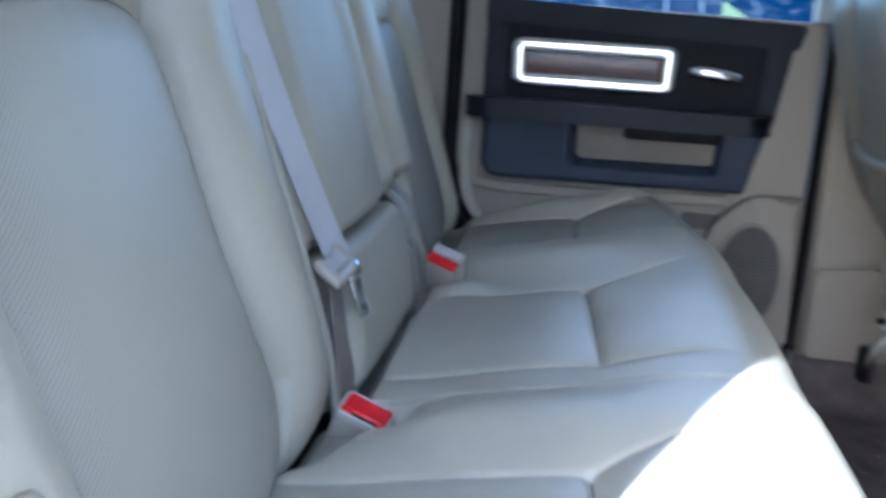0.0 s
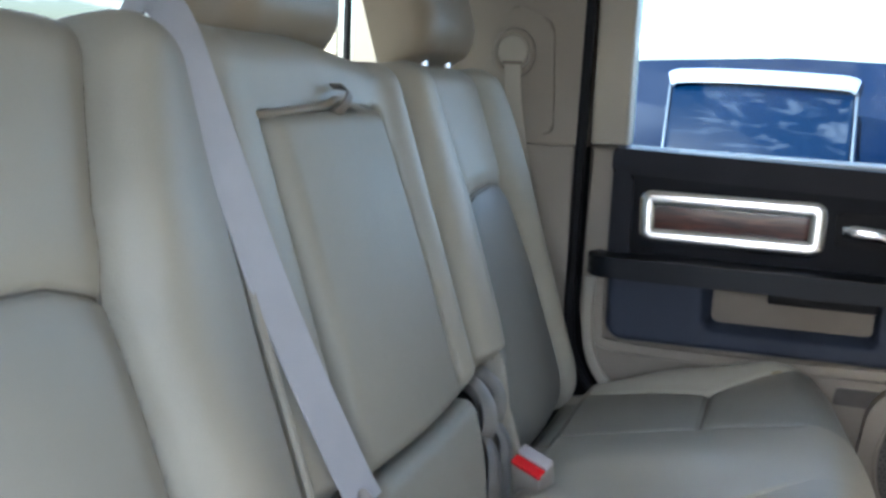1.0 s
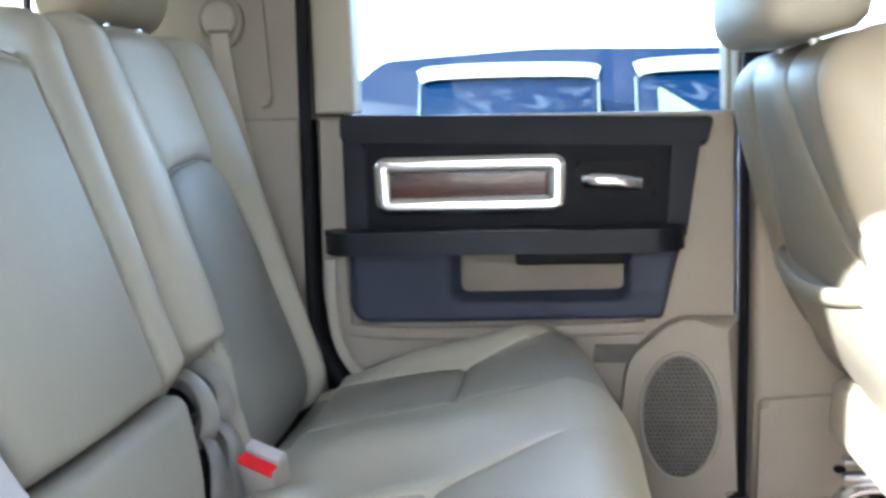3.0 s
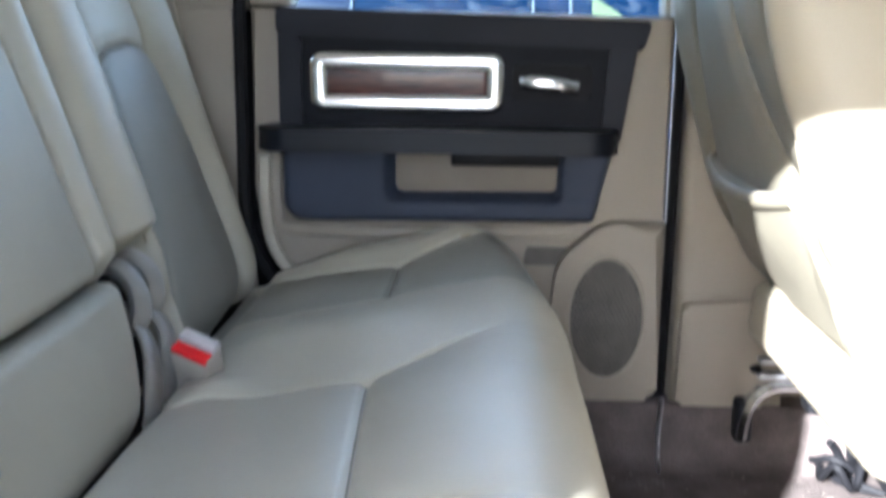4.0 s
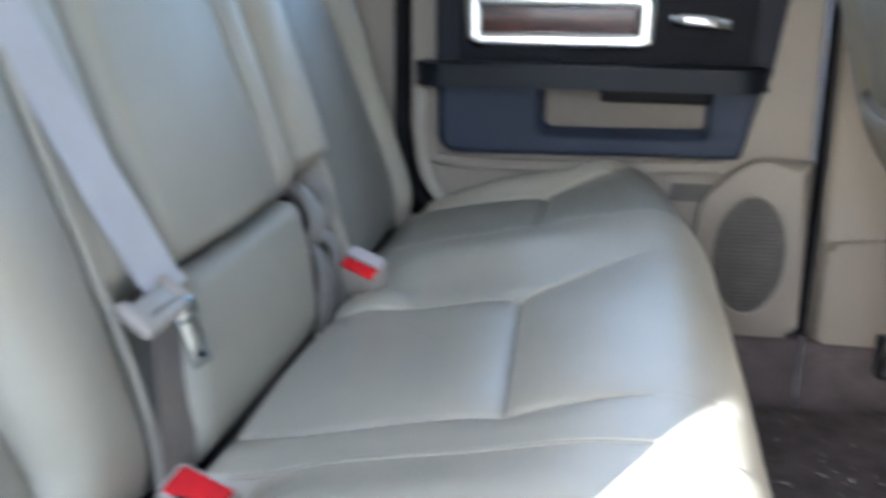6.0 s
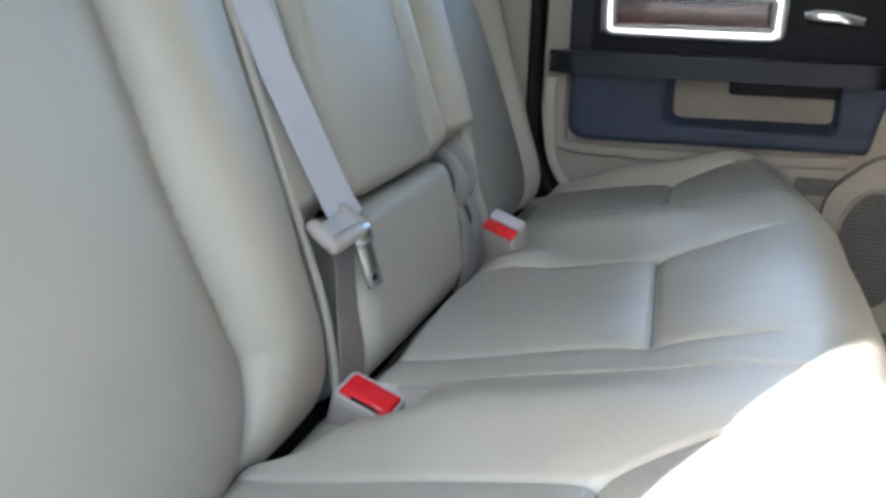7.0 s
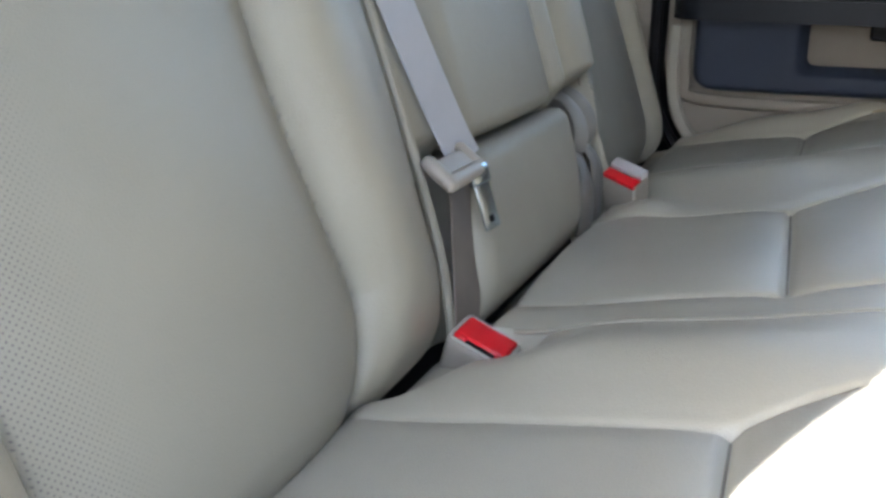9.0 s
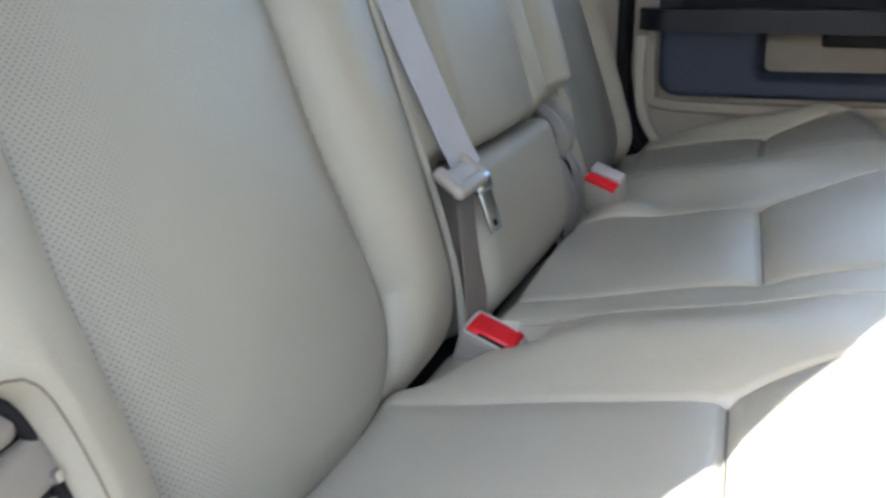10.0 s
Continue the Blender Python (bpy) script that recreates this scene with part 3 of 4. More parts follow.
    sweep(s3, smooth_path([(0.118, 0.782, 0.55), (0.118, 0.78, 0.46), (0.135, 0.775, 0.39), (0.18, 0.77, 0.335)], 8), circle(0.011, 8, 0.008), (0, -1, 0))
    part("door_seal", s3, tan_light, d, "pale door edge welt")
    return d


build_door()


# ---- the rear bench ----
SLOPE = 0.2


def seat_z(x):
    return 0.405 + SLOPE * (x - 0.36)


bench = thing("rear_bench_seat", (0.30, 0.0, FLOOR), "taupe leather rear bench with split cushions and folded-up armrest", "car seat")

# cushions
FAR_INS = [(0.10, 0.455), (0.355, 0.475), (0.455, 0.445), (0.60, 0.43), (0.60, 0.80), (0.455, 0.700), (0.345, 0.665), (0.10, 0.69)]
MID_INS = [(0.10, -0.163), (0.380, -0.164), (0.60, -0.188), (0.60, 0.27), (0.504, 0.229), (0.363, 0.138), (0.10, 0.146)]
NEAR_INS = [(0.10, -0.410), (0.368, -0.425), (0.435, -0.380), (0.60, -0.345), (0.60, -0.72), (0.36, -0.665), (0.10, -0.68)]


def cushion_relief(X, Y, Z):
    h = np.zeros_like(X)
    fade = 1 - sstep(0.42, 0.53, X)
    for poly in (FAR_INS, MID_INS, NEAR_INS):
        h += groove(X, Y, poly + poly[:1], 0.0034, 0.005) * fade
        h += groove(X, Y, poly + poly[:1], 0.020, 0.0035) * fade
    for a, b in (((0.352, 0.475), (0.350, 0.665)), ((0.363, 0.138), (0.380, -0.164)), ((0.368, -0.425), (0.380, -0.665))):
        h += groove(X, Y, [a, b], 0.005, 0.0055) + groove(X, Y, [a, b], 0.022, 0.004)
    ramp = sstep(0.12, 0.24, X)
    calm = 1 - 0.96 * sstep(0.34, 0.50, X)
    h += 0.016 * ramp * calm * np.exp(-(((Y + 0.320) / 0.060) ** 2))            # bolster of the near place
    h += 0.018 * ramp * calm * np.exp(-(((Y - 0.315) / 0.085) ** 2))
    rim = 0.102 + 0.50 * (Y + 0.42)
    h += -0.026 * sstep(-0.395, -0.350, Y) * (Y < -0.2355) * (1 - sstep(rim - 0.014, rim + 0.012, X))   # hollow round the buckle
    h += (0.024 - 0.040 * sstep(0.42, 0.56, X)) * sstep(0.10, 0.3, X) * sstep(0.655, 0.735, Y) + 0.030 * sstep(-0.655, -0.735, Y)
    h += 0.006 * np.cos((Y - 0.0) / 0.16 * 1.4) * (np.abs(Y) < 0.17)
    h += 0.008 * np.exp(-(((X - 0.47) / 0.07) ** 2))
    h += -(0.035 - 0.018 * sstep(0.18, 0.25, Y)) * (Y > -0.2345) * (1 - sstep(0.128, 0.150, X))   # gap along the foot of the backrests
    h += 0.013 * np.exp(-(((X - 0.190) / 0.035) ** 2) - (((Y - 0.172) / 0.035) ** 2))   # raised before the far buckle
    h += -0.022 * np.exp(-(((X - 0.188) / 0.034) ** 2) - (((Y + 0.274) / 0.034) ** 2))   # worn down beside the buckle
    h += 0.0012 * np.sin(31 * X + 11 * Y) * np.sin(17 * Y - 9 * X)
    return h


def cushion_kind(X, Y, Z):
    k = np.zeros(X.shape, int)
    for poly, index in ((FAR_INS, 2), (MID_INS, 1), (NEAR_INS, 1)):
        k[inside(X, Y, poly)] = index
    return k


def split_shift(x):
    """The split between the cushions bears towards the near door at the front."""
    return -0.034 * sstep(0.30, 0.58, x)


def cushion(y0, y1, x1, nv, r0, r1, label):
    def lay(U, V):
        x = 0.092 + (x1 - 0.040 * sstep(0.30, 0.74, y0 + (y1 - y0) * V) - 0.092) * U
        a, b = y0 + split_shift(x) * (y0 > -0.3), y1 + split_shift(x) * (y0 < -0.3)
        return x, a + (b - a) * V, seat_z(x)
    bm = pillow(lay, (0, 0, 1), 190, nv, x1 - 0.092, y1 - y0, cushion_relief, (0.022, 0.085, r0, r1), 0.22, cushion_kind)
    return part("cushion", bm, [cushion_leather, cushion_insert, cushion_far_shade], bench, label)


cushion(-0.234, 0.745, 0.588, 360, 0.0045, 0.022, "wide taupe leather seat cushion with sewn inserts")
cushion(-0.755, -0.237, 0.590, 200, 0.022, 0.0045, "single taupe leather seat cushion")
pip = bmesh.new()
sweep(pip, [Vector((x, -0.2355 + split_shift(x), seat_z(x) - 0.0025 - 0.02 * sstep(0.50, 0.545, x) + max(float(cushion_relief(np.array([x]), np.array([y]), np.array([0.0]))[0]) for y in (-0.2255 + split_shift(x), -0.2455 + split_shift(x))))) for x in np.linspace(0.17, 0.54, 40)], circle(0.0024, 8), (0, 0, 1))
part("piping", pip, leather, bench)
part("seat_base", boxes((0.06, 0.50, -0.74, 0.74, FLOOR, 0.24), r=0.01), slate_dark, bench, "dark seat base under the cushions")

# black box stands in for the shade in the gap behind the cushions
part("gap_liner", boxes((0.02, 0.112, -0.74, 0.74, 0.20, 0.318)), black_rubber, bench, "black box added as shade behind the cushions")

# backrests
OUT = Vector((0.95, 0, 0.313)).normalized()


def back_x(z):
    return 0.106 - 0.33 * (z - 0.40)


def back_front(y, z, lift):
    """A place that far in front of the plane of the backrests."""
    return Vector((back_x(z), y, z)) + OUT * lift


RECESS = [(-0.83, 0.514), (-0.800, 0.5175), (-0.785, 0.5170), (-0.774, 0.5140), (-0.7665, 0.5080), (-0.7615, 0.4995), (-0.758, 0.489), (-0.755, 0.478), (-0.751, 0.459), (-0.745, 0.42), (-0.739, 0.36), (-0.737, 0.32), (-0.83, 0.32)]
NB_IN = [(-0.335, 0.95), (-0.355, 0.90), (-0.395, 0.79), (-0.406, 0.70), (-0.398, 0.58), (-0.384, 0.49), (-0.374, 0.43), (-0.380, 0.40), (-0.392, 0.37), (-0.40, 0.33)]
NB_OUT = [(-0.700, 0.95), (-0.708, 0.70), (-0.698, 0.54), (-0.690, 0.46), (-0.684, 0.40), (-0.680, 0.33)]
NB_YOKE = [(-0.707, 0.718), (-0.66, 0.737), (-0.56, 0.748), (-0.47, 0.744), (-0.405, 0.728)]
FB_IN = [(0.345, 0.95), (0.350, 0.90), (0.385, 0.72), (0.380, 0.56), (0.335, 0.40), (0.33, 0.33)]
FB_OUT = [(0.590, 0.95), (0.600, 0.72), (0.635, 0.60), (0.648, 0.45), (0.645, 0.33)]
FB_YOKE = [(0.384, 0.708), (0.43, 0.725), (0.50, 0.732), (0.56, 0.728), (0.60, 0.715)]


def seams(Y, Z, lines, wide=0.020):
    h = np.zeros_like(Y)
    for l in lines:
        h += groove(Y, Z, l, 0.0030, 0.006) + groove(Y, Z, l, wide, 0.006)
    return h


def between(Y, Z, l):
    """The y of a seam at each height."""
    q = sorted(l, key=lambda p: p[1])
    return np.interp(Z, [p[1] for p in q], [p[0] for p in q])


def rim_distance(Y, Z):
    """How far a place lies from the rim of the recess for the release handle."""
    return 0.010 * np.sqrt(-np.log(np.clip(-groove(Y, Z, RECESS + RECESS[:1], 0.010, 1.0), 1e-12, 1.0)))


def near_relief(X, Y, Z):
    yi, yo = between(Y, Z, NB_IN), between(Y, Z, NB_OUT)
    h = seams(Y, Z, [NB_IN, NB_OUT, NB_YOKE])
    t = np.clip((Y - yi) / (-0.232 - yi), 0, 1)
    h += 0.034 * np.sin(np.pi * np.clip(t, 0, 1) ** 0.55) * (Y > yi) * sstep(0.28, 0.50, Z)
    t2 = np.clip((yo - Y) / (yo + 0.79), 0, 1)
    h += 0.032 * np.sin(np.pi * 0.5 * t2) ** 0.75 * (Y < yo)
    t3 = np.clip((Y - yo) / (yi - yo), 0, 1)
    h += 0.014 * np.sin(np.pi * t3) * (Y > yo) * (Y < yi)
    h += -0.012 * sstep(0.42, 0.34, Z)
    h += 0.0014 * np.sin(29 * Y + 17 * Z) * np.sin(21 * Z - 8 * Y)
    far = rim_distance(Y, Z)
    h += -0.022 * sstep(-0.001, 0.0055, far) * inside(Y, Z, RECESS) - 0.003 * np.exp(-((far / 0.006) ** 2))
    return h


def near_kind(X, Y, Z):
    yi, yo, yk = between(Y, Z, NB_IN), between(Y, Z, NB_OUT), np.interp(Y, [p[0] for p in NB_YOKE], [p[1] for p in NB_YOKE])
    k = ((Y > yo + 0.001) & (Y < yi - 0.001) & (Z < yk - 0.001)).astype(int)
    # the recess away from its rim is black: shade put into the colour
    k[inside(Y, Z, RECESS) & (rim_distance(Y, Z) > 0.0070)] = 2
    return k


def back_lay(y0, y1, z0, z1, top0=0.0, top1=0.0, fall=0.0):
    """A leaning rectangle whose upper corners draw in and whose top falls towards the far side."""
    def lay(U, V):
        z = z0 + (z1 - fall * sstep(0.40, 1.0, U) - z0) * V
        a = y0 + top0 * np.clip((z - (z1 - 0.16)) / 0.16, 0, 1) ** 2.2
        b = y1 - top1 * np.clip((z - (z1 - 0.16)) / 0.16, 0, 1) ** 2.2
        y = a + (b - a) * U
        return back_x(z), y, z
    return lay


part("backrest", pillow(back_lay(-0.805, -0.234, 0.336, 0.935, 0.06, 0.0), OUT, 300, 290, 0.57, 0.62, near_relief, (0.05, 0.030, 0.05, 0.045), 0.13, near_kind), [leather, leather_perf, black_rubber], bench, "taupe leather backrest with perforated insert")


def far_relief(X, Y, Z):
    yi, yo = between(Y, Z, FB_IN), between(Y, Z, FB_OUT)
    h = seams(Y, Z, [FB_IN, FB_OUT, FB_YOKE], 0.016)
    t = np.clip((yi - Y) / (yi - 0.25), 0, 1)
    h += 0.026 * np.sin(np.pi * t) * (Y < yi)
    t2 = np.clip((Y - yo) / (0.690 - yo), 0, 1)
    h += 0.030 * np.sin(np.pi * 0.6 * t2) * (Y > yo)
    t3 = np.clip((Y - yi) / (yo - yi), 0, 1)
    h += 0.012 * np.sin(np.pi * t3) * (Y > yi) * (Y < yo)
    foot = 0.318 + 0.40 * (Z - 0.40)                                     # the lower inner corner is cut away for the stowed belts
    h += -0.075 * (1 - sstep(0.486, 0.524, Z)) * (1 - sstep(foot - 0.014, foot + 0.010, Y))
    h += 0.007 * np.exp(-(((Y - foot - 0.013) / 0.007) ** 2)) * (1 - sstep(0.486, 0.524, Z))
    h += -0.012 * sstep(0.42, 0.34, Z)
    return h


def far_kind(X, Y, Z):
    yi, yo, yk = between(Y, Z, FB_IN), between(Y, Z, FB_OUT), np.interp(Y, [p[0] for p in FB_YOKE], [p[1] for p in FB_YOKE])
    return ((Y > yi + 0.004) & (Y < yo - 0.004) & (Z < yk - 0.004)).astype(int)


part("backrest", pillow(back_lay(0.252, 0.690, 0.338, 0.917, 0.0, 0.036), OUT, 200, 230, 0.435, 0.60, far_relief, (0.030, 0.04, 0.05, 0.045), 0.13, far_kind), [leather, leather_far_shade], bench, "taupe leather backrest with perforated insert in a shaded tone")


def mid_relief(X, Y, Z):
    hole = sstep(-0.140, -0.125, Y) * (1 - sstep(0.0, 0.015, Y - 0.168 + 0.073 * (Z - 0.50))) * (1 - sstep(0.842, 0.856, Z))
    side = 0.016 * np.exp(-(((Y - 0.202) / 0.030) ** 2)) + 0.006 * np.exp(-(((Y + 0.18) / 0.03) ** 2))
    low = -0.05 * (1 - sstep(0.470, 0.520, Z))
    return side - 0.050 * hole + low + 0.006 * sstep(0.86, 0.92, Z)


part("backrest", pillow(back_lay(-0.231, 0.248, 0.325, 0.942, fall=0.030), OUT, 120, 150, 0.48, 0.63, mid_relief, (0.02, 0.028, 0.03, 0.05), 0.13), leather, bench, "narrow centre backrest framing the armrest")


def arm_relief(X, Y, Z):
    return 0.006 + 0.012 * np.cos((Y - 0.012) / 0.14 * 1.35) + 0.004 * np.cos((Z - 0.67) / 0.18 * 1.4)


def arm_lay(U, V):
    x, y, z = back_lay(-0.126, 0.158, 0.496, 0.851)(U, V)
    return x, y + U * (0.012 - 0.026 * V), z


part("armrest", pillow(arm_lay, OUT, 70, 90, 0.284, 0.36, arm_relief, (0.020, 0.020, 0.016, 0.020), 0.05), leather_insert, bench, "folded-up centre armrest in taupe leather")


def low_relief(X, Y, Z):
    return 0.012 + 0.012 * np.cos((Z - 0.42) / 0.07 * 1.2) + 0.004 * np.cos((Y + 0.03) / 0.17 * 1.4)


def low_lay(U, V):
    x, y, z = back_lay(-0.205, 0.172, 0.338, 0.490, 0.075)(U, V)
    return x, y + U ** 2 * (0.60 * (z - 0.445)), z


part("lower_panel", pillow(low_lay, OUT, 80, 50, 0.377, 0.16, low_relief, (0.03, 0.030, 0.045, 0.018), 0.07), leather_insert, bench, "leather panel below the armrest")
lp = bmesh.new()
sweep(lp, smooth_path([back_front(0.002, 0.842, 0.004), back_front(0.010, 0.849, 0.020), back_front(0.022, 0.860, 0.026), back_front(0.030, 0.871, 0.018), back_front(0.033, 0.876, 0.004)], 6), slab(0.013, 0.003), OUT)
part("pull_strap", lp, leather_dark, bench, "dark leather pull strap of the armrest")
fold = bmesh.new()
sweep(fold, smooth_path([back_front(y, z, h) for y, z, h in ((-0.142, 0.849, 0.000), (-0.08, 0.851, 0.004), (-0.01, 0.854, 0.008), (0.02, 0.860, 0.010), (0.05, 0.855, 0.008), (0.10, 0.849, 0.004), (0.146, 0.842, 0.000))], 6), circle(0.0042, 8), OUT)
part("fold", fold, leather_warm, bench, "puckered leather fold over the armrest")


def headrest(y0, y1, z0, x0, label):
    def lay(U, V):
        z = z0 + 0.21 * V
        return x0 - 0.30 * (z - z0), y0 + (y1 - y0) * U, z
    front = pillow(lay, OUT, 40, 32, y1 - y0, 0.21, lambda X, Y, Z: 0.004 * np.cos((Y - (y0 + y1) / 2) * 12), (0.055, 0.055, 0.055, 0.055), 0.095)
    hr = part("headrest", front, leather_warm, bench, label)
    for y in (y0 * 0.7 + y1 * 0.3, y0 * 0.3 + y1 * 0.7):
        post = bmesh.new()
        sweep(post, [(x0 - 0.05, y, z0 + 0.02), (x0 - 0.045, y, z0 - 0.06)], circle(0.006, 8), (1, 0, 0))
        part("post", post, steel, hr)


headrest(0.408, 0.672, 0.930, -0.062, "padded taupe headrest")
headrest(-0.125, 0.145, 0.926, -0.062, "padded taupe headrest")
headrest(-0.660, -0.390, 0.930, -0.062, "padded taupe headrest")


def thread(pts, place, parent):
    """The dark stitched line that lies in a seam."""
    bm = bmesh.new()
    sweep(bm, [place(*p) for p in pts], circle(0.0010, 6), OUT if abs(place(*pts[0]).z - place(*pts[-1]).z) > 0.1 else Vector((0.2, 0, 1)))
    return part("stitched_seam", bm, leather_dark, parent)


def along(line, n=40):
    """Evenly spaced places on a polyline."""
    a = np.array(line, float)
    s = np.r_[0, np.cumsum(np.hypot(*np.diff(a, axis=0).T))]
    t = np.linspace(0, s[-1], n)
    return list(zip(np.interp(t, s, a[:, 0]), np.interp(t, s, a[:, 1])))


def on_back(relief):
    def place(y, z):
        h = float(relief(np.array([0.0]), np.array([y]), np.array([z]))[0])
        return back_front(y, z, h + 0.0020)
    return place


def on_cushion(x, y):
    h = float(cushion_relief(np.array([x]), np.array([y]), np.array([0.0]))[0])
    return Vector((x, y, seat_z(x) + h + 0.0008))


for line, relief in ((NB_IN, near_relief), (NB_OUT, near_relief), (NB_YOKE, near_relief), (FB_IN, far_relief), (FB_OUT, far_relief), (FB_YOKE, far_relief)):
    pts = [p for p in along(line, 60) if 0.395 < p[1] < 0.885 and not (relief is far_relief and p[1] < 0.53 and p[0] < 0.36)]
    thread(pts, on_back(relief), bench)
for poly in (FAR_INS, MID_INS, NEAR_INS):
    for side in (poly[:3], poly[5:][::-1][:3]):
        thread([p for p in along(side, 40) if 0.145 < p[0] < 0.46], on_cushion, bench)
for a, b in (((0.352, 0.475), (0.350, 0.665)), ((0.363, 0.138), (0.380, -0.164)), ((0.368, -0.425), (0.380, -0.665))):
    thread(along([a, b], 20), on_cushion, bench)

edge = bmesh.new()
sweep(edge, smooth_path([back_front(y, z, h) for y, z, h in ((-0.246, 0.90, 0.0), (-0.243, 0.80, 0.004), (-0.241, 0.65, 0.006), (-0.240, 0.52, 0.007), (-0.240, 0.44, 0.006), (-0.242, 0.40, 0.003), (-0.243, 0.36, -0.004), (-0.243, 0.33, -0.012))], 6), circle(0.0045, 8), OUT)
part("edge_piping", edge, leather, bench)

# release handle in the outer edge of the near backrest
arch = bmesh.new()
sweep(arch, [on_back(near_relief)(y, z) for y, z in along(RECESS[1:10], 60)], circle(0.0008, 6), OUT)
part("stitching", arch, leather_dark, bench, "stitched rim round the release handle")
# black band laid along the recess in place of its shade
ln = bmesh.new()
sweep(ln, [on_back(near_relief)(y - 0.0062, z - 0.0040) for y, z in along(RECESS[1:11], 60)], circle(0.0034, 8, 0.0030), OUT)
part("recess_lining", ln, black_rubber, bench, "black band of painted shade round the release handle")
hd = bmesh.new()
HM = Matrix.Translation(back_front(-0.787, 0.452, 0.002)) @ Euler((0, radians(-18), 0)).to_matrix().to_4x4() @ Euler((radians(9), 0, 0)).to_matrix().to_4x4()
# local x points out of the backrest, y along the bench, z up the backrest
for z0, z1, x1, y1, r in ((-0.115, 0.0065, 0.006, 0.030, 0.006), (0.008, 0.0345, 0.011, 0.033, 0.005), (0.036, 0.052, 0.0105, 0.026, 0.007)):
    box(hd, -0.040, x1, -0.040, y1, z0, z1, r=r, m=HM)
part("release_handle", hd, buckle_dark, bench, "grey plastic seat release handle")
sc = bmesh.new()
bmesh.ops.create_cone(sc, cap_ends=True, segments=12, radius1=0.004, radius2=0.003, depth=0.004, matrix=HM @ Matrix.Translation((0.0120, 0.027, 0.012)) @ Euler((0, radians(90), 0)).to_matrix().to_4x4())
part("screw", sc, steel, bench)


# ---- belts and buckles ----
belt = thing("seat_belt", (0.0, -0.20, 0.40), "taupe centre seat belt hanging over the backrest with chrome tongue", "seat belt")
rb = bmesh.new()
run = [back_front(-0.252, 0.955, -0.03), back_front(-0.247, 0.937, 0.004), back_front(-0.242, 0.85, 0.012), back_front(-0.228, 0.725, 0.014), back_front(-0.205, 0.626, 0.014), back_front(-0.175, 0.520, 0.016), back_front(-0.167, 0.485, 0.020)]
sweep(rb, smooth_path(run, 8), slab(0.045, 0.0022), OUT + Vector((0, -0.30, 0)))
part("webbing", rb, webbing, belt)
rb2 = bmesh.new()
sweep(rb2, smooth_path([back_front(-0.176, 0.492, 0.008), back_front(-0.178, 0.455, 0.010), back_front(-0.200, 0.415, 0.010), back_front(-0.222, 0.375, 0.008), back_front(-0.228, 0.345, 0.000)], 8), slab(0.052, 0.0022), OUT)
part("lower_webbing", rb2, webbing_old, belt, "brown lower run of webbing")
lt = bmesh.new()
TILT = Matrix.Translation((0.102, -0.204, 0.4935)) @ Euler((0, radians(-52), 0)).to_matrix().to_4x4()
box(lt, -0.0065, 0.0065, -0.043, 0.041, -0.019, -0.004, r=0.0055, m=TILT)
box(lt, -0.0065, 0.0065, -0.043, -0.029, -0.012, 0.019, r=0.0055, m=TILT)
box(lt, -0.0065, 0.0065, 0.027, 0.041, -0.012, 0.019, r=0.0055, m=TILT)
box(lt, -0.0055, 0.003, -0.035, 0.033, -0.012, 0.012, r=0.002, m=TILT)
latch = part("latch_plate", lt, buckle_plastic, belt, "taupe plastic latch plate")
tg = bmesh.new()
TG = Matrix.Translation((0.113, -0.182, 0.487)) @ Euler((radians(4), radians(-18), radians(-12))).to_matrix().to_4x4()
box(tg, -0.0014, 0.0014, -0.0115, 0.0115, -0.054, 0.0, r=0.001, m=TG)
box(tg, -0.004, 0.004, -0.0145, 0.0145, -0.014, 0.004, r=0.003, m=TG)
part("tongue", tg, blue_steel, belt, "steel belt tongue")
sl = bmesh.new()
box(sl, -0.0018, 0.0018, -0.004, 0.004, -0.048, -0.042, r=0.0008, m=TG)
part("tongue_slot", sl, black_rubber, belt)


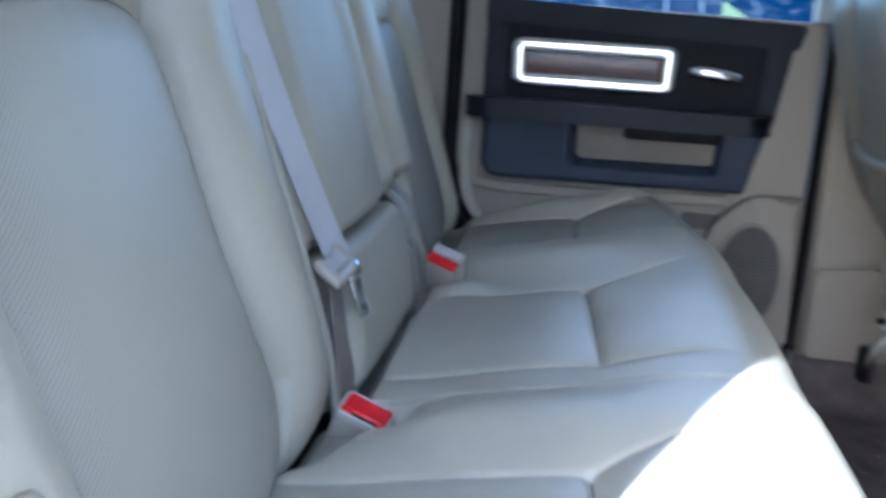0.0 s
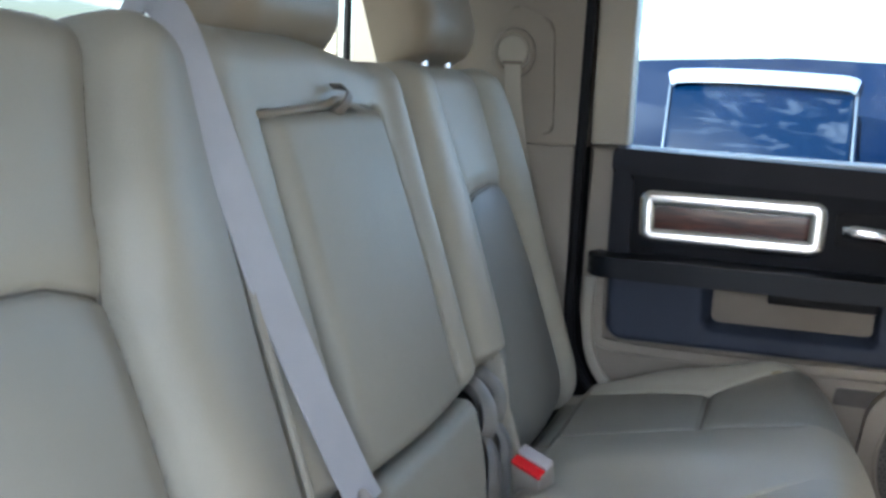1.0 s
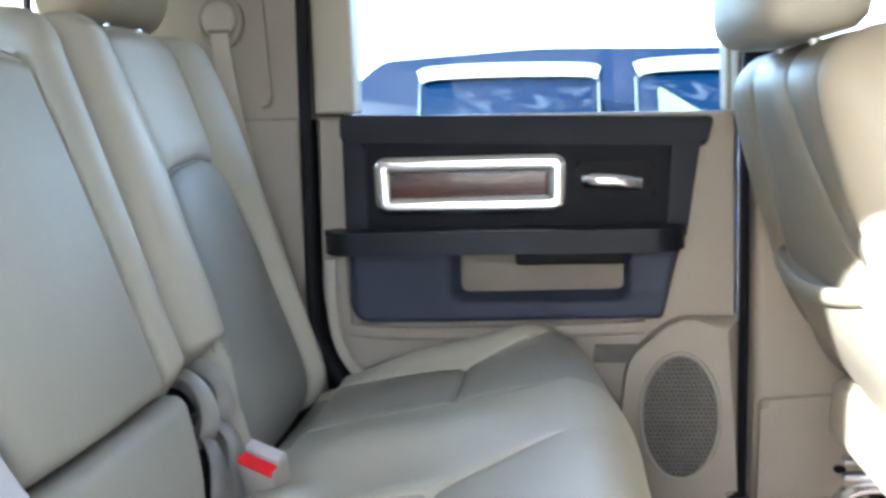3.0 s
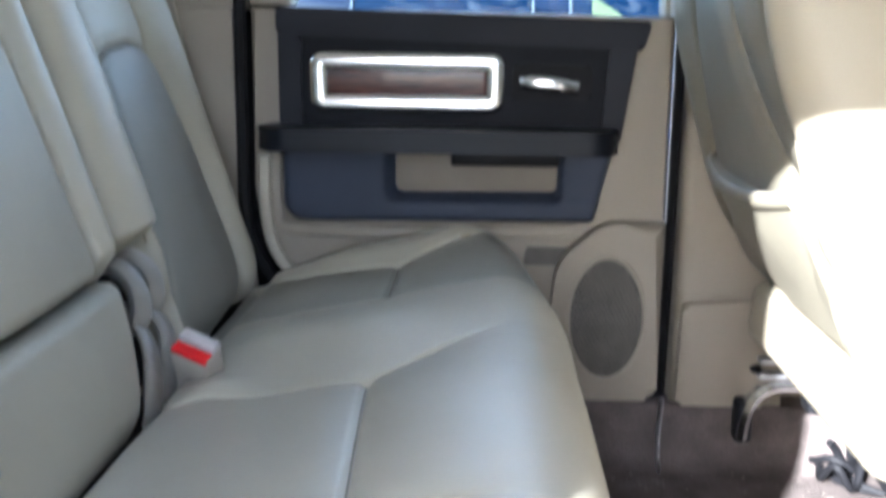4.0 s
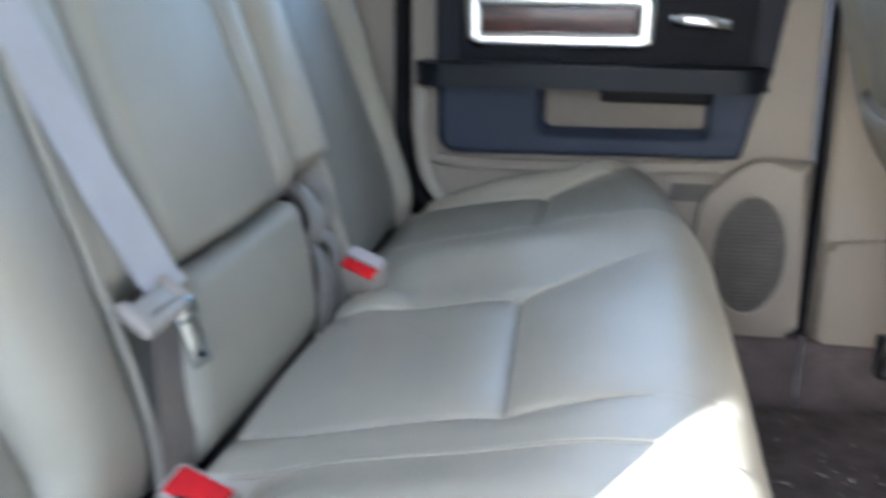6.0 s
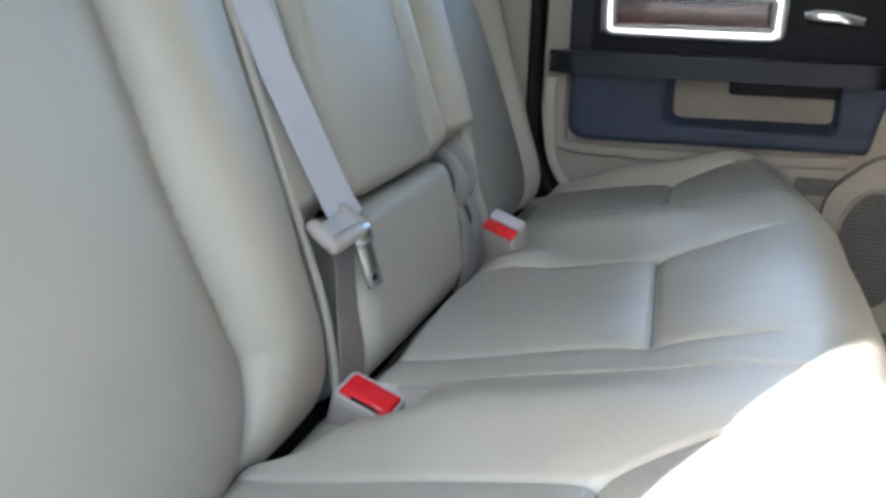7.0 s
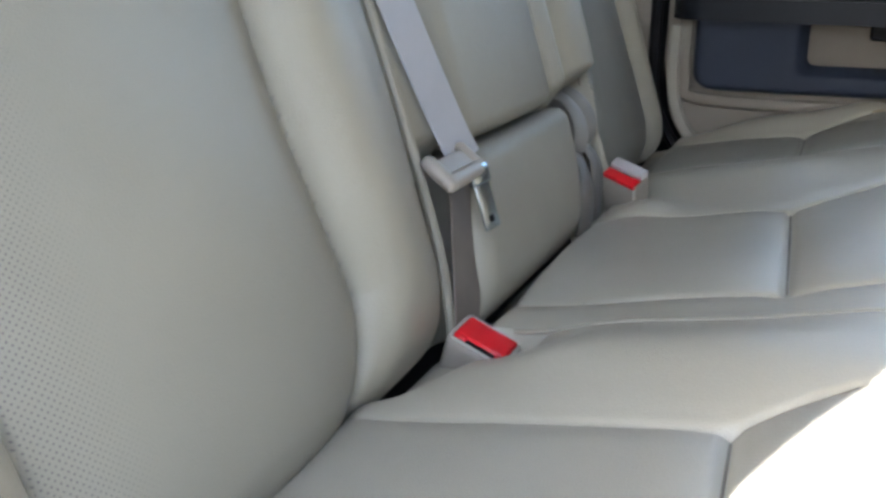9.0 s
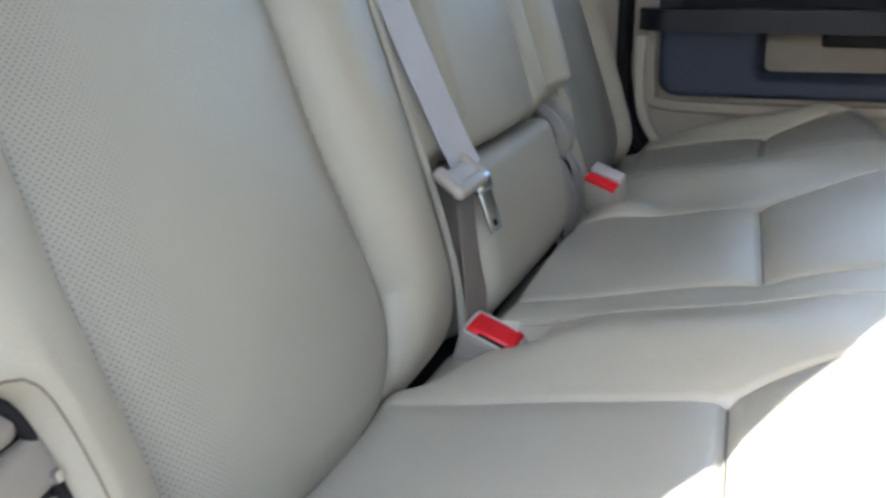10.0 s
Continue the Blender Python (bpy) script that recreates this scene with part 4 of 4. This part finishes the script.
def buckle(at, turn, lean, tip, face, long, broad, group, label):
    """A belt buckle that stands in the gap of the bench; its push button faces up."""
    b = thing("belt_buckle", at, label, "buckle", group)
    m = Matrix.Translation(at) @ Euler((radians(tip), radians(lean), radians(turn))).to_matrix().to_4x4() @ Matrix.Diagonal((long, broad, 1, 1))
    body = bmesh.new()
    box(body, -0.031, 0.031, -0.016, 0.016, -0.085, 0.0, r=0.006, m=m)
    part("housing", body, buckle_plastic, b)
    rim = bmesh.new()
    path = [(x, y, 0.0005) for x, y in rounded([(-0.028, -0.0135), (0.028, -0.0135), (0.028, 0.0135), (-0.028, 0.0135)], 0.005, 4)]
    sweep(rim, [m @ Vector(p) for p in path], circle(0.0014, 6), m.to_3x3() @ Vector((0, 0, 1)), closed=True)
    part("rim", rim, buckle_plastic if face else buckle_rim, b, "raised rim")
    btn = bmesh.new()
    if face:
        box(btn, -0.0285, 0.0285, -0.0150, 0.0000, -0.004, 0.0034, r=0.002, m=m)
        part("push_button", btn, red_plastic, b, "red push button")
        wf = bmesh.new()
        box(wf, -0.0285, 0.0285, 0.001, 0.0165, -0.004, 0.008, r=0.002, m=m)
        part("face_plate", wf, white_plastic, b, "pale face plate")
    else:
        box(btn, -0.026, 0.026, -0.0088, 0.0125, -0.004, 0.0035, r=0.003, m=m)
        box(btn, -0.026, -0.012, -0.0115, 0.0105, -0.004, 0.0025, r=0.0022, m=m)
        box(btn, 0.017, 0.026, -0.0115, 0.0105, -0.004, 0.0025, r=0.0022, m=m)
        part("push_button", btn, red_plastic, b, "red push button")
        sb = bmesh.new()
        box(sb, -0.0125, 0.0175, -0.0122, -0.0090, -0.004, 0.0010, m=m)
        part("slot", sb, black_rubber, b)
    return b


buckle(Vector((0.150, -0.252, 0.358)), -5, 20, 13, False, 0.92, 1.28, "belt buckles", "taupe seat belt buckle with a red button, by the bench split")
buckle(Vector((0.163, 0.212, 0.407)), -20, 14, 28, True, 0.82, 1.0, "belt buckles", "seat belt buckle with red button and pale face plate")

# stowed webbing in the gap beside the far backrest
gap_belt = thing("stowed_belts", (0.08, 0.27, 0.36), "folded grey webbing stowed in the gap beside the backrest", "seat belt")
LOOPS = (  # y, z and height down each band, its width and depth
    (((0.262, 0.500, -0.050), (0.266, 0.490, -0.020), (0.248, 0.462, 0.002), (0.232, 0.434, 0.000), (0.236, 0.424, -0.035)), 0.0155, 0.013),
    (((0.288, 0.500, -0.052), (0.290, 0.490, -0.028), (0.276, 0.462, -0.012), (0.262, 0.436, -0.014), (0.258, 0.426, -0.040)), 0.0080, 0.008),
    (((0.312, 0.502, -0.050), (0.316, 0.492, -0.022), (0.310, 0.464, -0.002), (0.296, 0.436, -0.006), (0.290, 0.428, -0.038)), 0.0150, 0.013),
    (((0.340, 0.500, -0.054), (0.340, 0.490, -0.032), (0.334, 0.464, -0.018), (0.320, 0.436, -0.020), (0.312, 0.428, -0.044)), 0.0085, 0.009))
for line, wide, deep in LOOPS:
    lb = bmesh.new()
    sweep(lb, smooth_path([back_front(*p) for p in line], 6), [(wide * math.copysign(abs(math.cos(a)) ** 1.5, math.cos(a)), deep * math.copysign(abs(math.sin(a)) ** 1.5, math.sin(a))) for a in np.linspace(0, 2 * math.pi, 16, endpoint=False)], OUT)
    part("webbing_loop", lb, stowed_webbing, gap_belt)
for line in (((0.244, 0.434, -0.038), (0.236, 0.425, -0.008), (0.212, 0.397, 0.006), (0.176, 0.360, 0.006), (0.166, 0.335, -0.004)), ((0.296, 0.438, -0.040), (0.290, 0.429, -0.012), (0.282, 0.402, 0.002), (0.256, 0.366, 0.000), (0.246, 0.335, -0.010))):
    lb = bmesh.new()
    sweep(lb, smooth_path([back_front(*p) for p in line], 6), circle(0.019, 12, 0.007), OUT)
    part("webbing_loop", lb, stowed_webbing, gap_belt)
# black sheet added behind the loops as the shade of the gap
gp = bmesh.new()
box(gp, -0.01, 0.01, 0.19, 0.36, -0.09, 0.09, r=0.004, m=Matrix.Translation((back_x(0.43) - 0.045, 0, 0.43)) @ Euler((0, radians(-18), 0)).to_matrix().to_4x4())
part("gap_lining", gp, black_rubber, gap_belt, "black sheet standing in for shade in the gap")

# far shoulder belt on the pillar
sh = thing("shoulder_belt", (-0.02, 0.74, 0.80), "tan shoulder belt guide on the rear pillar with its webbing", "seat belt")
dr = bmesh.new()
sweep(dr, [(-0.044 + 0.034 * math.cos(a), 0.766, 0.942 + 0.038 * math.sin(a)) for a in np.linspace(0, 2 * math.pi, 28, endpoint=False)], circle(0.007, 8, 0.008), (0, -1, 0), closed=True)
part("guide_ring", dr, tan_plastic, sh, "tan plastic belt guide")
part("guide_cover", prism([(-0.044 + 0.029 * math.cos(a), 0.944 + 0.031 * math.sin(a)) for a in np.linspace(0, 2 * math.pi, 24, endpoint=False)], 0.757, 0.778, 0.006), tan_light, sh, "pale round guide cover")
part("guide_slot", prism(rounded([(-0.062, 0.922), (-0.026, 0.922), (-0.026, 0.928), (-0.062, 0.928)], 0.002), 0.7555, 0.765, 0.0), leather_dark, sh, "dark belt slot")
part("guide_track", prism(rounded([(-0.085, 0.80), (0.035, 0.80), (0.025, 1.0), (-0.055, 1.03)], 0.02), 0.768, 0.79, 0.006), tan_plastic, sh)
ws = bmesh.new()
sweep(ws, smooth_path([(-0.044, 0.758, 0.924), (-0.036, 0.756, 0.85), (-0.016, 0.755, 0.74), (0.004, 0.76, 0.62)], 6), slab(0.030, 0.002), (0, -1, 0))
part("webbing", ws, tan_light, sh, "tan shoulder webbing")


# ---- the front seat on the far side ----
fs = thing("bucket_seat", (0.95, 0.38, FLOOR), "tan leather front seat seen from behind with a map pocket", "car seat")
FOUT = Vector((-0.97, 0, -0.12)).normalized()


FS_Z, FS_X = [0.38, 0.42, 0.45, 0.57, 0.69, 0.79, 0.98], [0.895, 0.862, 0.836, 0.792, 0.757, 0.732, 0.716]


def fs_back(z):
    """The rear face of the seat back, which swells backwards with height."""
    return np.interp(z, FS_Z, FS_X)


def fs_lay(y0, y1, z0, z1, off, top, low=0.0):
    def lay(U, V):
        z = z0 + (z1 - z0) * V
        pull = top * np.clip((z - (z1 - 0.18)) / 0.18, 0, 1) ** 2.4
        tuck = low * np.clip(1 - (z - z0) / 0.14, 0, 1) ** 2
        y = y0 + pull + (y1 - tuck - y0 - 2 * pull) * U
        x = sum(fs_back(z + d) for d in (-0.03, -0.015, 0, 0.015, 0.03)) / 5
        return x + off, y, z
    return lay


def fs_hollow(y):
    return 0.006 * (1 - sstep(0.50, 0.61, y))


def fs_relief(X, Y, Z):
    h = 0.004 * np.cos((Y - 0.34) / 0.29 * 1.3) - fs_hollow(Y)
    for l in ([(0.06, 0.46), (0.17, 0.60), (0.24, 0.66), (0.30, 0.74), (0.34, 0.84)], [(0.09, 0.60), (0.15, 0.68), (0.185, 0.74), (0.20, 0.84)], [(0.59, 0.46), (0.565, 0.60), (0.52, 0.80)]):
        h += groove(Y, Z, l, 0.005, 0.006) + groove(Y, Z, l, 0.03, 0.008)
    h += 0.010 * np.exp(-(((Y - 0.12) / 0.03) ** 2))
    # soft folds down the outer side
    h += 0.0012 * np.sin((Y - 0.16 * (Z - 0.5)) * 80) * sstep(0.46, 0.52, Y) * sstep(0.52, 0.62, Z)
    return h


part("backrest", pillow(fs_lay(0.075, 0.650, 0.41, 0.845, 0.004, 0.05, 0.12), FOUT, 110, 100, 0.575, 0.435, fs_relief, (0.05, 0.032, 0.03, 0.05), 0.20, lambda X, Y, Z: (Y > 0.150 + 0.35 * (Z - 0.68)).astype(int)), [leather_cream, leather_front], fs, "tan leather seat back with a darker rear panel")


def pocket_relief(X, Y, Z):
    return 0.003 + 0.016 * np.clip(1 - ((Y - 0.36) / 0.20) ** 2, 0, 1) * sstep(0.44, 0.55, Z)


def hem_z(y):
    return 0.576 + 0.42 * (y - 0.40) ** 2


def pocket_lay(U, V):
    near, far = 0.170 - 0.08 * (1 - V), 0.555 - 0.25 * (1 - V) ** 1.2
    y = near + (far - near) * U
    z = 0.440 + (hem_z(y) - 0.440) * V
    return fs_back(z) + 0.005, y, z


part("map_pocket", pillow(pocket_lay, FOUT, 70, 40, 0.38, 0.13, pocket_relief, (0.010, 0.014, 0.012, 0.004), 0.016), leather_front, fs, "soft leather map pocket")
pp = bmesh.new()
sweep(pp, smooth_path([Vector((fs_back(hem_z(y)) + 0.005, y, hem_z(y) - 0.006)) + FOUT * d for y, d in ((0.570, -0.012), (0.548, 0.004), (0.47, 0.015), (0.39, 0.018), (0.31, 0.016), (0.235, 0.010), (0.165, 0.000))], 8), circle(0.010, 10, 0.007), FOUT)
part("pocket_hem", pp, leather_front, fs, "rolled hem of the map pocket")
part("lower_shell", pillow(lambda U, V: (0.848 - 0.004 * (1 - V), 0.02 + 0.455 * U, 0.352 + 0.080 * V), FOUT, 50, 20, 0.455, 0.08, lambda X, Y, Z: 0.004 + 0.005 * np.cos((Z - 0.385) * 24), (0.03, 0.012, 0.02, 0.012), 0.10), leather_cream, fs, "pale valance at the foot of the seat back")
part("seat_cushion", boxes((0.90, 1.40, 0.10, 0.60, 0.33, 0.44), r=0.04), leather_front, fs)
part("headrest", boxes((0.690, 0.80, 0.165, 0.515, 0.848, 1.08), r=0.034), leather, fs)
for y in (0.27, 0.43):
    hp = bmesh.new()
    sweep(hp, [(0.755, y, 0.90), (0.770, y, 0.80)], circle(0.006, 8), (1, 0, 0))
    part("headrest_post", hp, chrome, fs)
for y in (0.50, 0.11):
    part("seat_track", boxes((0.93, 1.36, y - 0.02, y + 0.02, 0.24, 0.30), r=0.006), black_rubber, fs, "black steel seat track")
    part("riser", boxes((1.10, 1.30, y - 0.022, y + 0.022, FLOOR, 0.24), r=0.006), black_rubber, fs, "dark seat riser bolted to the floor")
    if y < 0.3:
        continue
    ar = bmesh.new()
    sweep(ar, smooth_path([(0.846, y, 0.198), (0.849, y, 0.225), (0.858, y, 0.254), (0.882, y, 0.274), (0.925, y, 0.276), (0.975, y, 0.262)], 6), slab(0.030, 0.014), (-1, 0, 0.4))
    part("track_bracket", ar, chrome, fs, "bright arched metal bracket")
    part("bracket_pad", boxes((0.838, 0.862, y - 0.005, y + 0.030, 0.188, 0.250), r=0.008), black_rubber, fs, "dark pad behind the bracket")
    for z in (0.292, 0.313):
        part("cross_bar", boxes((0.862, 0.99, y - 0.014, y + 0.006, z - 0.0042, z + 0.0042), r=0.003), steel, fs, "dull metal bar over the bracket")
    part("knob", boxes((0.852, 0.868, y - 0.008, y + 0.008, 0.294, 0.304), r=0.006), black_rubber, fs)
cb = bmesh.new()
sweep(cb, smooth_path([(0.92, 0.50, 0.285), (0.872, 0.44, 0.350), (0.866, 0.34, 0.349), (0.866, 0.20, 0.347), (0.868, 0.08, 0.340), (0.875, 0.02, 0.32)], 6), circle(0.006, 8), (-1, 0, 0))
part("cable", cb, black_rubber, fs, "black cable under the seat")
for k, (cx, cy, rx, ry, turn) in enumerate(((1.09, 0.70, 0.050, 0.075, 0.3), (1.11, 0.66, 0.040, 0.060, 1.2), (1.07, 0.73, 0.045, 0.040, 2.2), (1.14, 0.72, 0.055, 0.050, 0.8), (1.05, 0.66, 0.030, 0.055, 2.8))):
    lp2 = bmesh.new()
    ring = []
    for a in np.linspace(0, 5.4, 16):
        u, v = rx * math.cos(a), ry * math.sin(a)
        ring.append((cx + u * math.cos(turn) - v * math.sin(turn), cy + u * math.sin(turn) + v * math.cos(turn), FLOOR + 0.008 + 0.012 * k * (0.6 + 0.4 * math.sin(3 * a + k))))
    sweep(lp2, smooth_path(ring, 3), circle(0.0065, 8), (0, 0, 1))
    part("loose_cable", lp2, black_rubber, fs, "black wiring looped on the carpet")
fs["group"] = "front seats"
# unseen near front seat, added to shape the light bounced onto the bench
copy_thing(fs, Matrix.Translation((1.34, -0.38, FLOOR)))
# front shoulder belt and its guide on the pillar
fb = thing("front_belt", (0.83, 0.74, 0.50), "front shoulder belt hanging along the door pillar", "seat belt")
bb = bmesh.new()
sweep(bb, smooth_path([(0.80, 0.735, 1.06), (0.815, 0.725, 0.84), (0.838, 0.706, 0.66), (0.855, 0.70, 0.57)], 8), slab(0.046, 0.002), (-0.5, -1, 0))
part("webbing", bb, webbing, fb)
gd = bmesh.new()
box(gd, -0.03, 0.03, -0.012, 0.012, -0.016, 0.016, r=0.006, m=pose(0.800, 0.73, 0.845))
part("latch_plate", gd, slate_dark, fb, "dark latch plate")
gt = bmesh.new()
box(gt, 0.822, 0.850, 0.715, 0.722, 0.826, 0.868, r=0.003)
part("tongue", gt, chrome, fb, "chrome belt tongue")

# strip of bright trim from the door foot to the floor, and crumbs
strip = bmesh.new()
sweep(strip, [(0.780, 0.744, 0.158), (0.776, 0.740, 0.10), (0.774, 0.722, 0.062), (0.772, 0.69, 0.054)], slab(0.008, 0.003), (-0.6, -0.8, 0))
tagged(part("sill_trim", strip, steel, None), "thin bright strip of sill trim", "trim", kind="structure")
cr = bmesh.new()
rnd = random.Random(4)
for k in range(240):
    x, y = rnd.uniform(0.62, 1.12), rnd.uniform(0.15, 0.72)
    s = rnd.uniform(0.0007, 0.0016) if k % 8 else rnd.uniform(0.002, 0.0045)
    bmesh.ops.create_icosphere(cr, subdivisions=1, radius=s, matrix=Matrix.Translation((x, y, FLOOR + s * 0.4)) @ Euler((0, 0, rnd.uniform(0, 3.1))).to_matrix().to_4x4() @ Matrix.Diagonal((rnd.uniform(0.7, 3.6), rnd.uniform(0.4, 1.2), 0.6, 1)))
tagged(part("crumbs", cr, crumb_mat, None, smooth=False), "pale crumbs and lint scattered on the carpet", "crumbs", kind="stuff")

scrap = bmesh.new()
box(scrap, -0.009, 0.009, -0.006, 0.006, 0.0, 0.0035, r=0.0015, m=Matrix.Translation((0.452, 0.700, seat_z(0.452) + float(cushion_relief(np.array([0.452]), np.array([0.700]), np.array([0.0]))[0]) - 0.0005)) @ Euler((radians(12), radians(-12), radians(35))).to_matrix().to_4x4())
tagged(part("paper_scrap", scrap, scrap_mat, None), "small yellowed scrap lying on the bench cushion", "scrap")


# ---- the blue truck parked beside ----
truck = thing("parked_truck", (0.4, 3.6, -0.68), "dark blue crew-cab pickup parked alongside with chrome window visors", "truck")
side = rounded([(-0.36, 0.35), (2.6, 0.35), (2.55, 0.52), (2.15, 0.56), (1.70, 0.94), (1.45, 1.00), (0.40, 1.03), (-0.20, 1.00), (-0.32, 0.90)], [0, 0, 0.03, 0.08, 0.08, 0.08, 0.08, 0.05, 0.05])
part("cab", prism(side, 3.0, 4.7, 0.05), blue_paint, truck, "dark blue painted cab")
part("cab_body", boxes((-1.95, 4.0, 2.93, 4.78, -0.35, 0.42), r=0.06), blue_paint, truck)
for x0, x1, name in ((-0.03, 0.635, "rear"), (0.800, 1.42, "front")):
    w = part("side_window", prism(rounded([(x0, 0.50), (x1, 0.50), (x1 - (0.0 if name == "rear" else 0.12), 0.925), (x0, 0.925)], 0.03), 2.990, 3.02, 0.004), dark_glass, truck, "tinted side window")
    vis = bmesh.new()
    sweep(vis, smooth_path([(x0 - 0.012, 2.972, 0.932), (x0 + 0.03, 2.965, 0.946), (x0 + 0.2, 2.962, 0.952), (x1 - 0.2, 2.962, 0.948), (x1 - 0.03, 2.965, 0.940), (x1 + 0.012, 2.972, 0.926)], 6), slab(0.058, 0.012), (0, -1, 0.35))
    part("window_visor", vis, visor_metal, truck, "chrome window visor")
    for x in (x0 - 0.012, x1 + 0.012):
        part("window_post", boxes((x - 0.005, x + 0.005, 2.986, 3.0, 0.50, 0.91), r=0.003), post_trim, truck, "grey window post")
part("sunshade", prism(rounded([(0.868, 0.60), (1.14, 0.60), (1.10, 0.72), (0.868, 0.872)], [0.01, 0.02, 0.02, 0.02]), 2.984, 2.989, 0.001), shade_card, truck, "pale green sunshade behind the front window")
for x in (-1.2, 3.2):
    wh = bmesh.new()
    bmesh.ops.create_cone(wh, cap_ends=True, segments=32, radius1=0.40, radius2=0.40, depth=0.26, matrix=Matrix.Translation((x, 3.05, -0.28)) @ Euler((radians(90), 0, 0)).to_matrix().to_4x4())
    part("wheel", wh, black_rubber, truck, "black wheel", bevel=0.03)
for ob in truck.children:
    for v in ob.data.vertices:
        if v.co.z > 0.42:
            v.co.y += 0.42 * (v.co.z - 0.42) - 0.11
    ob.data.update()
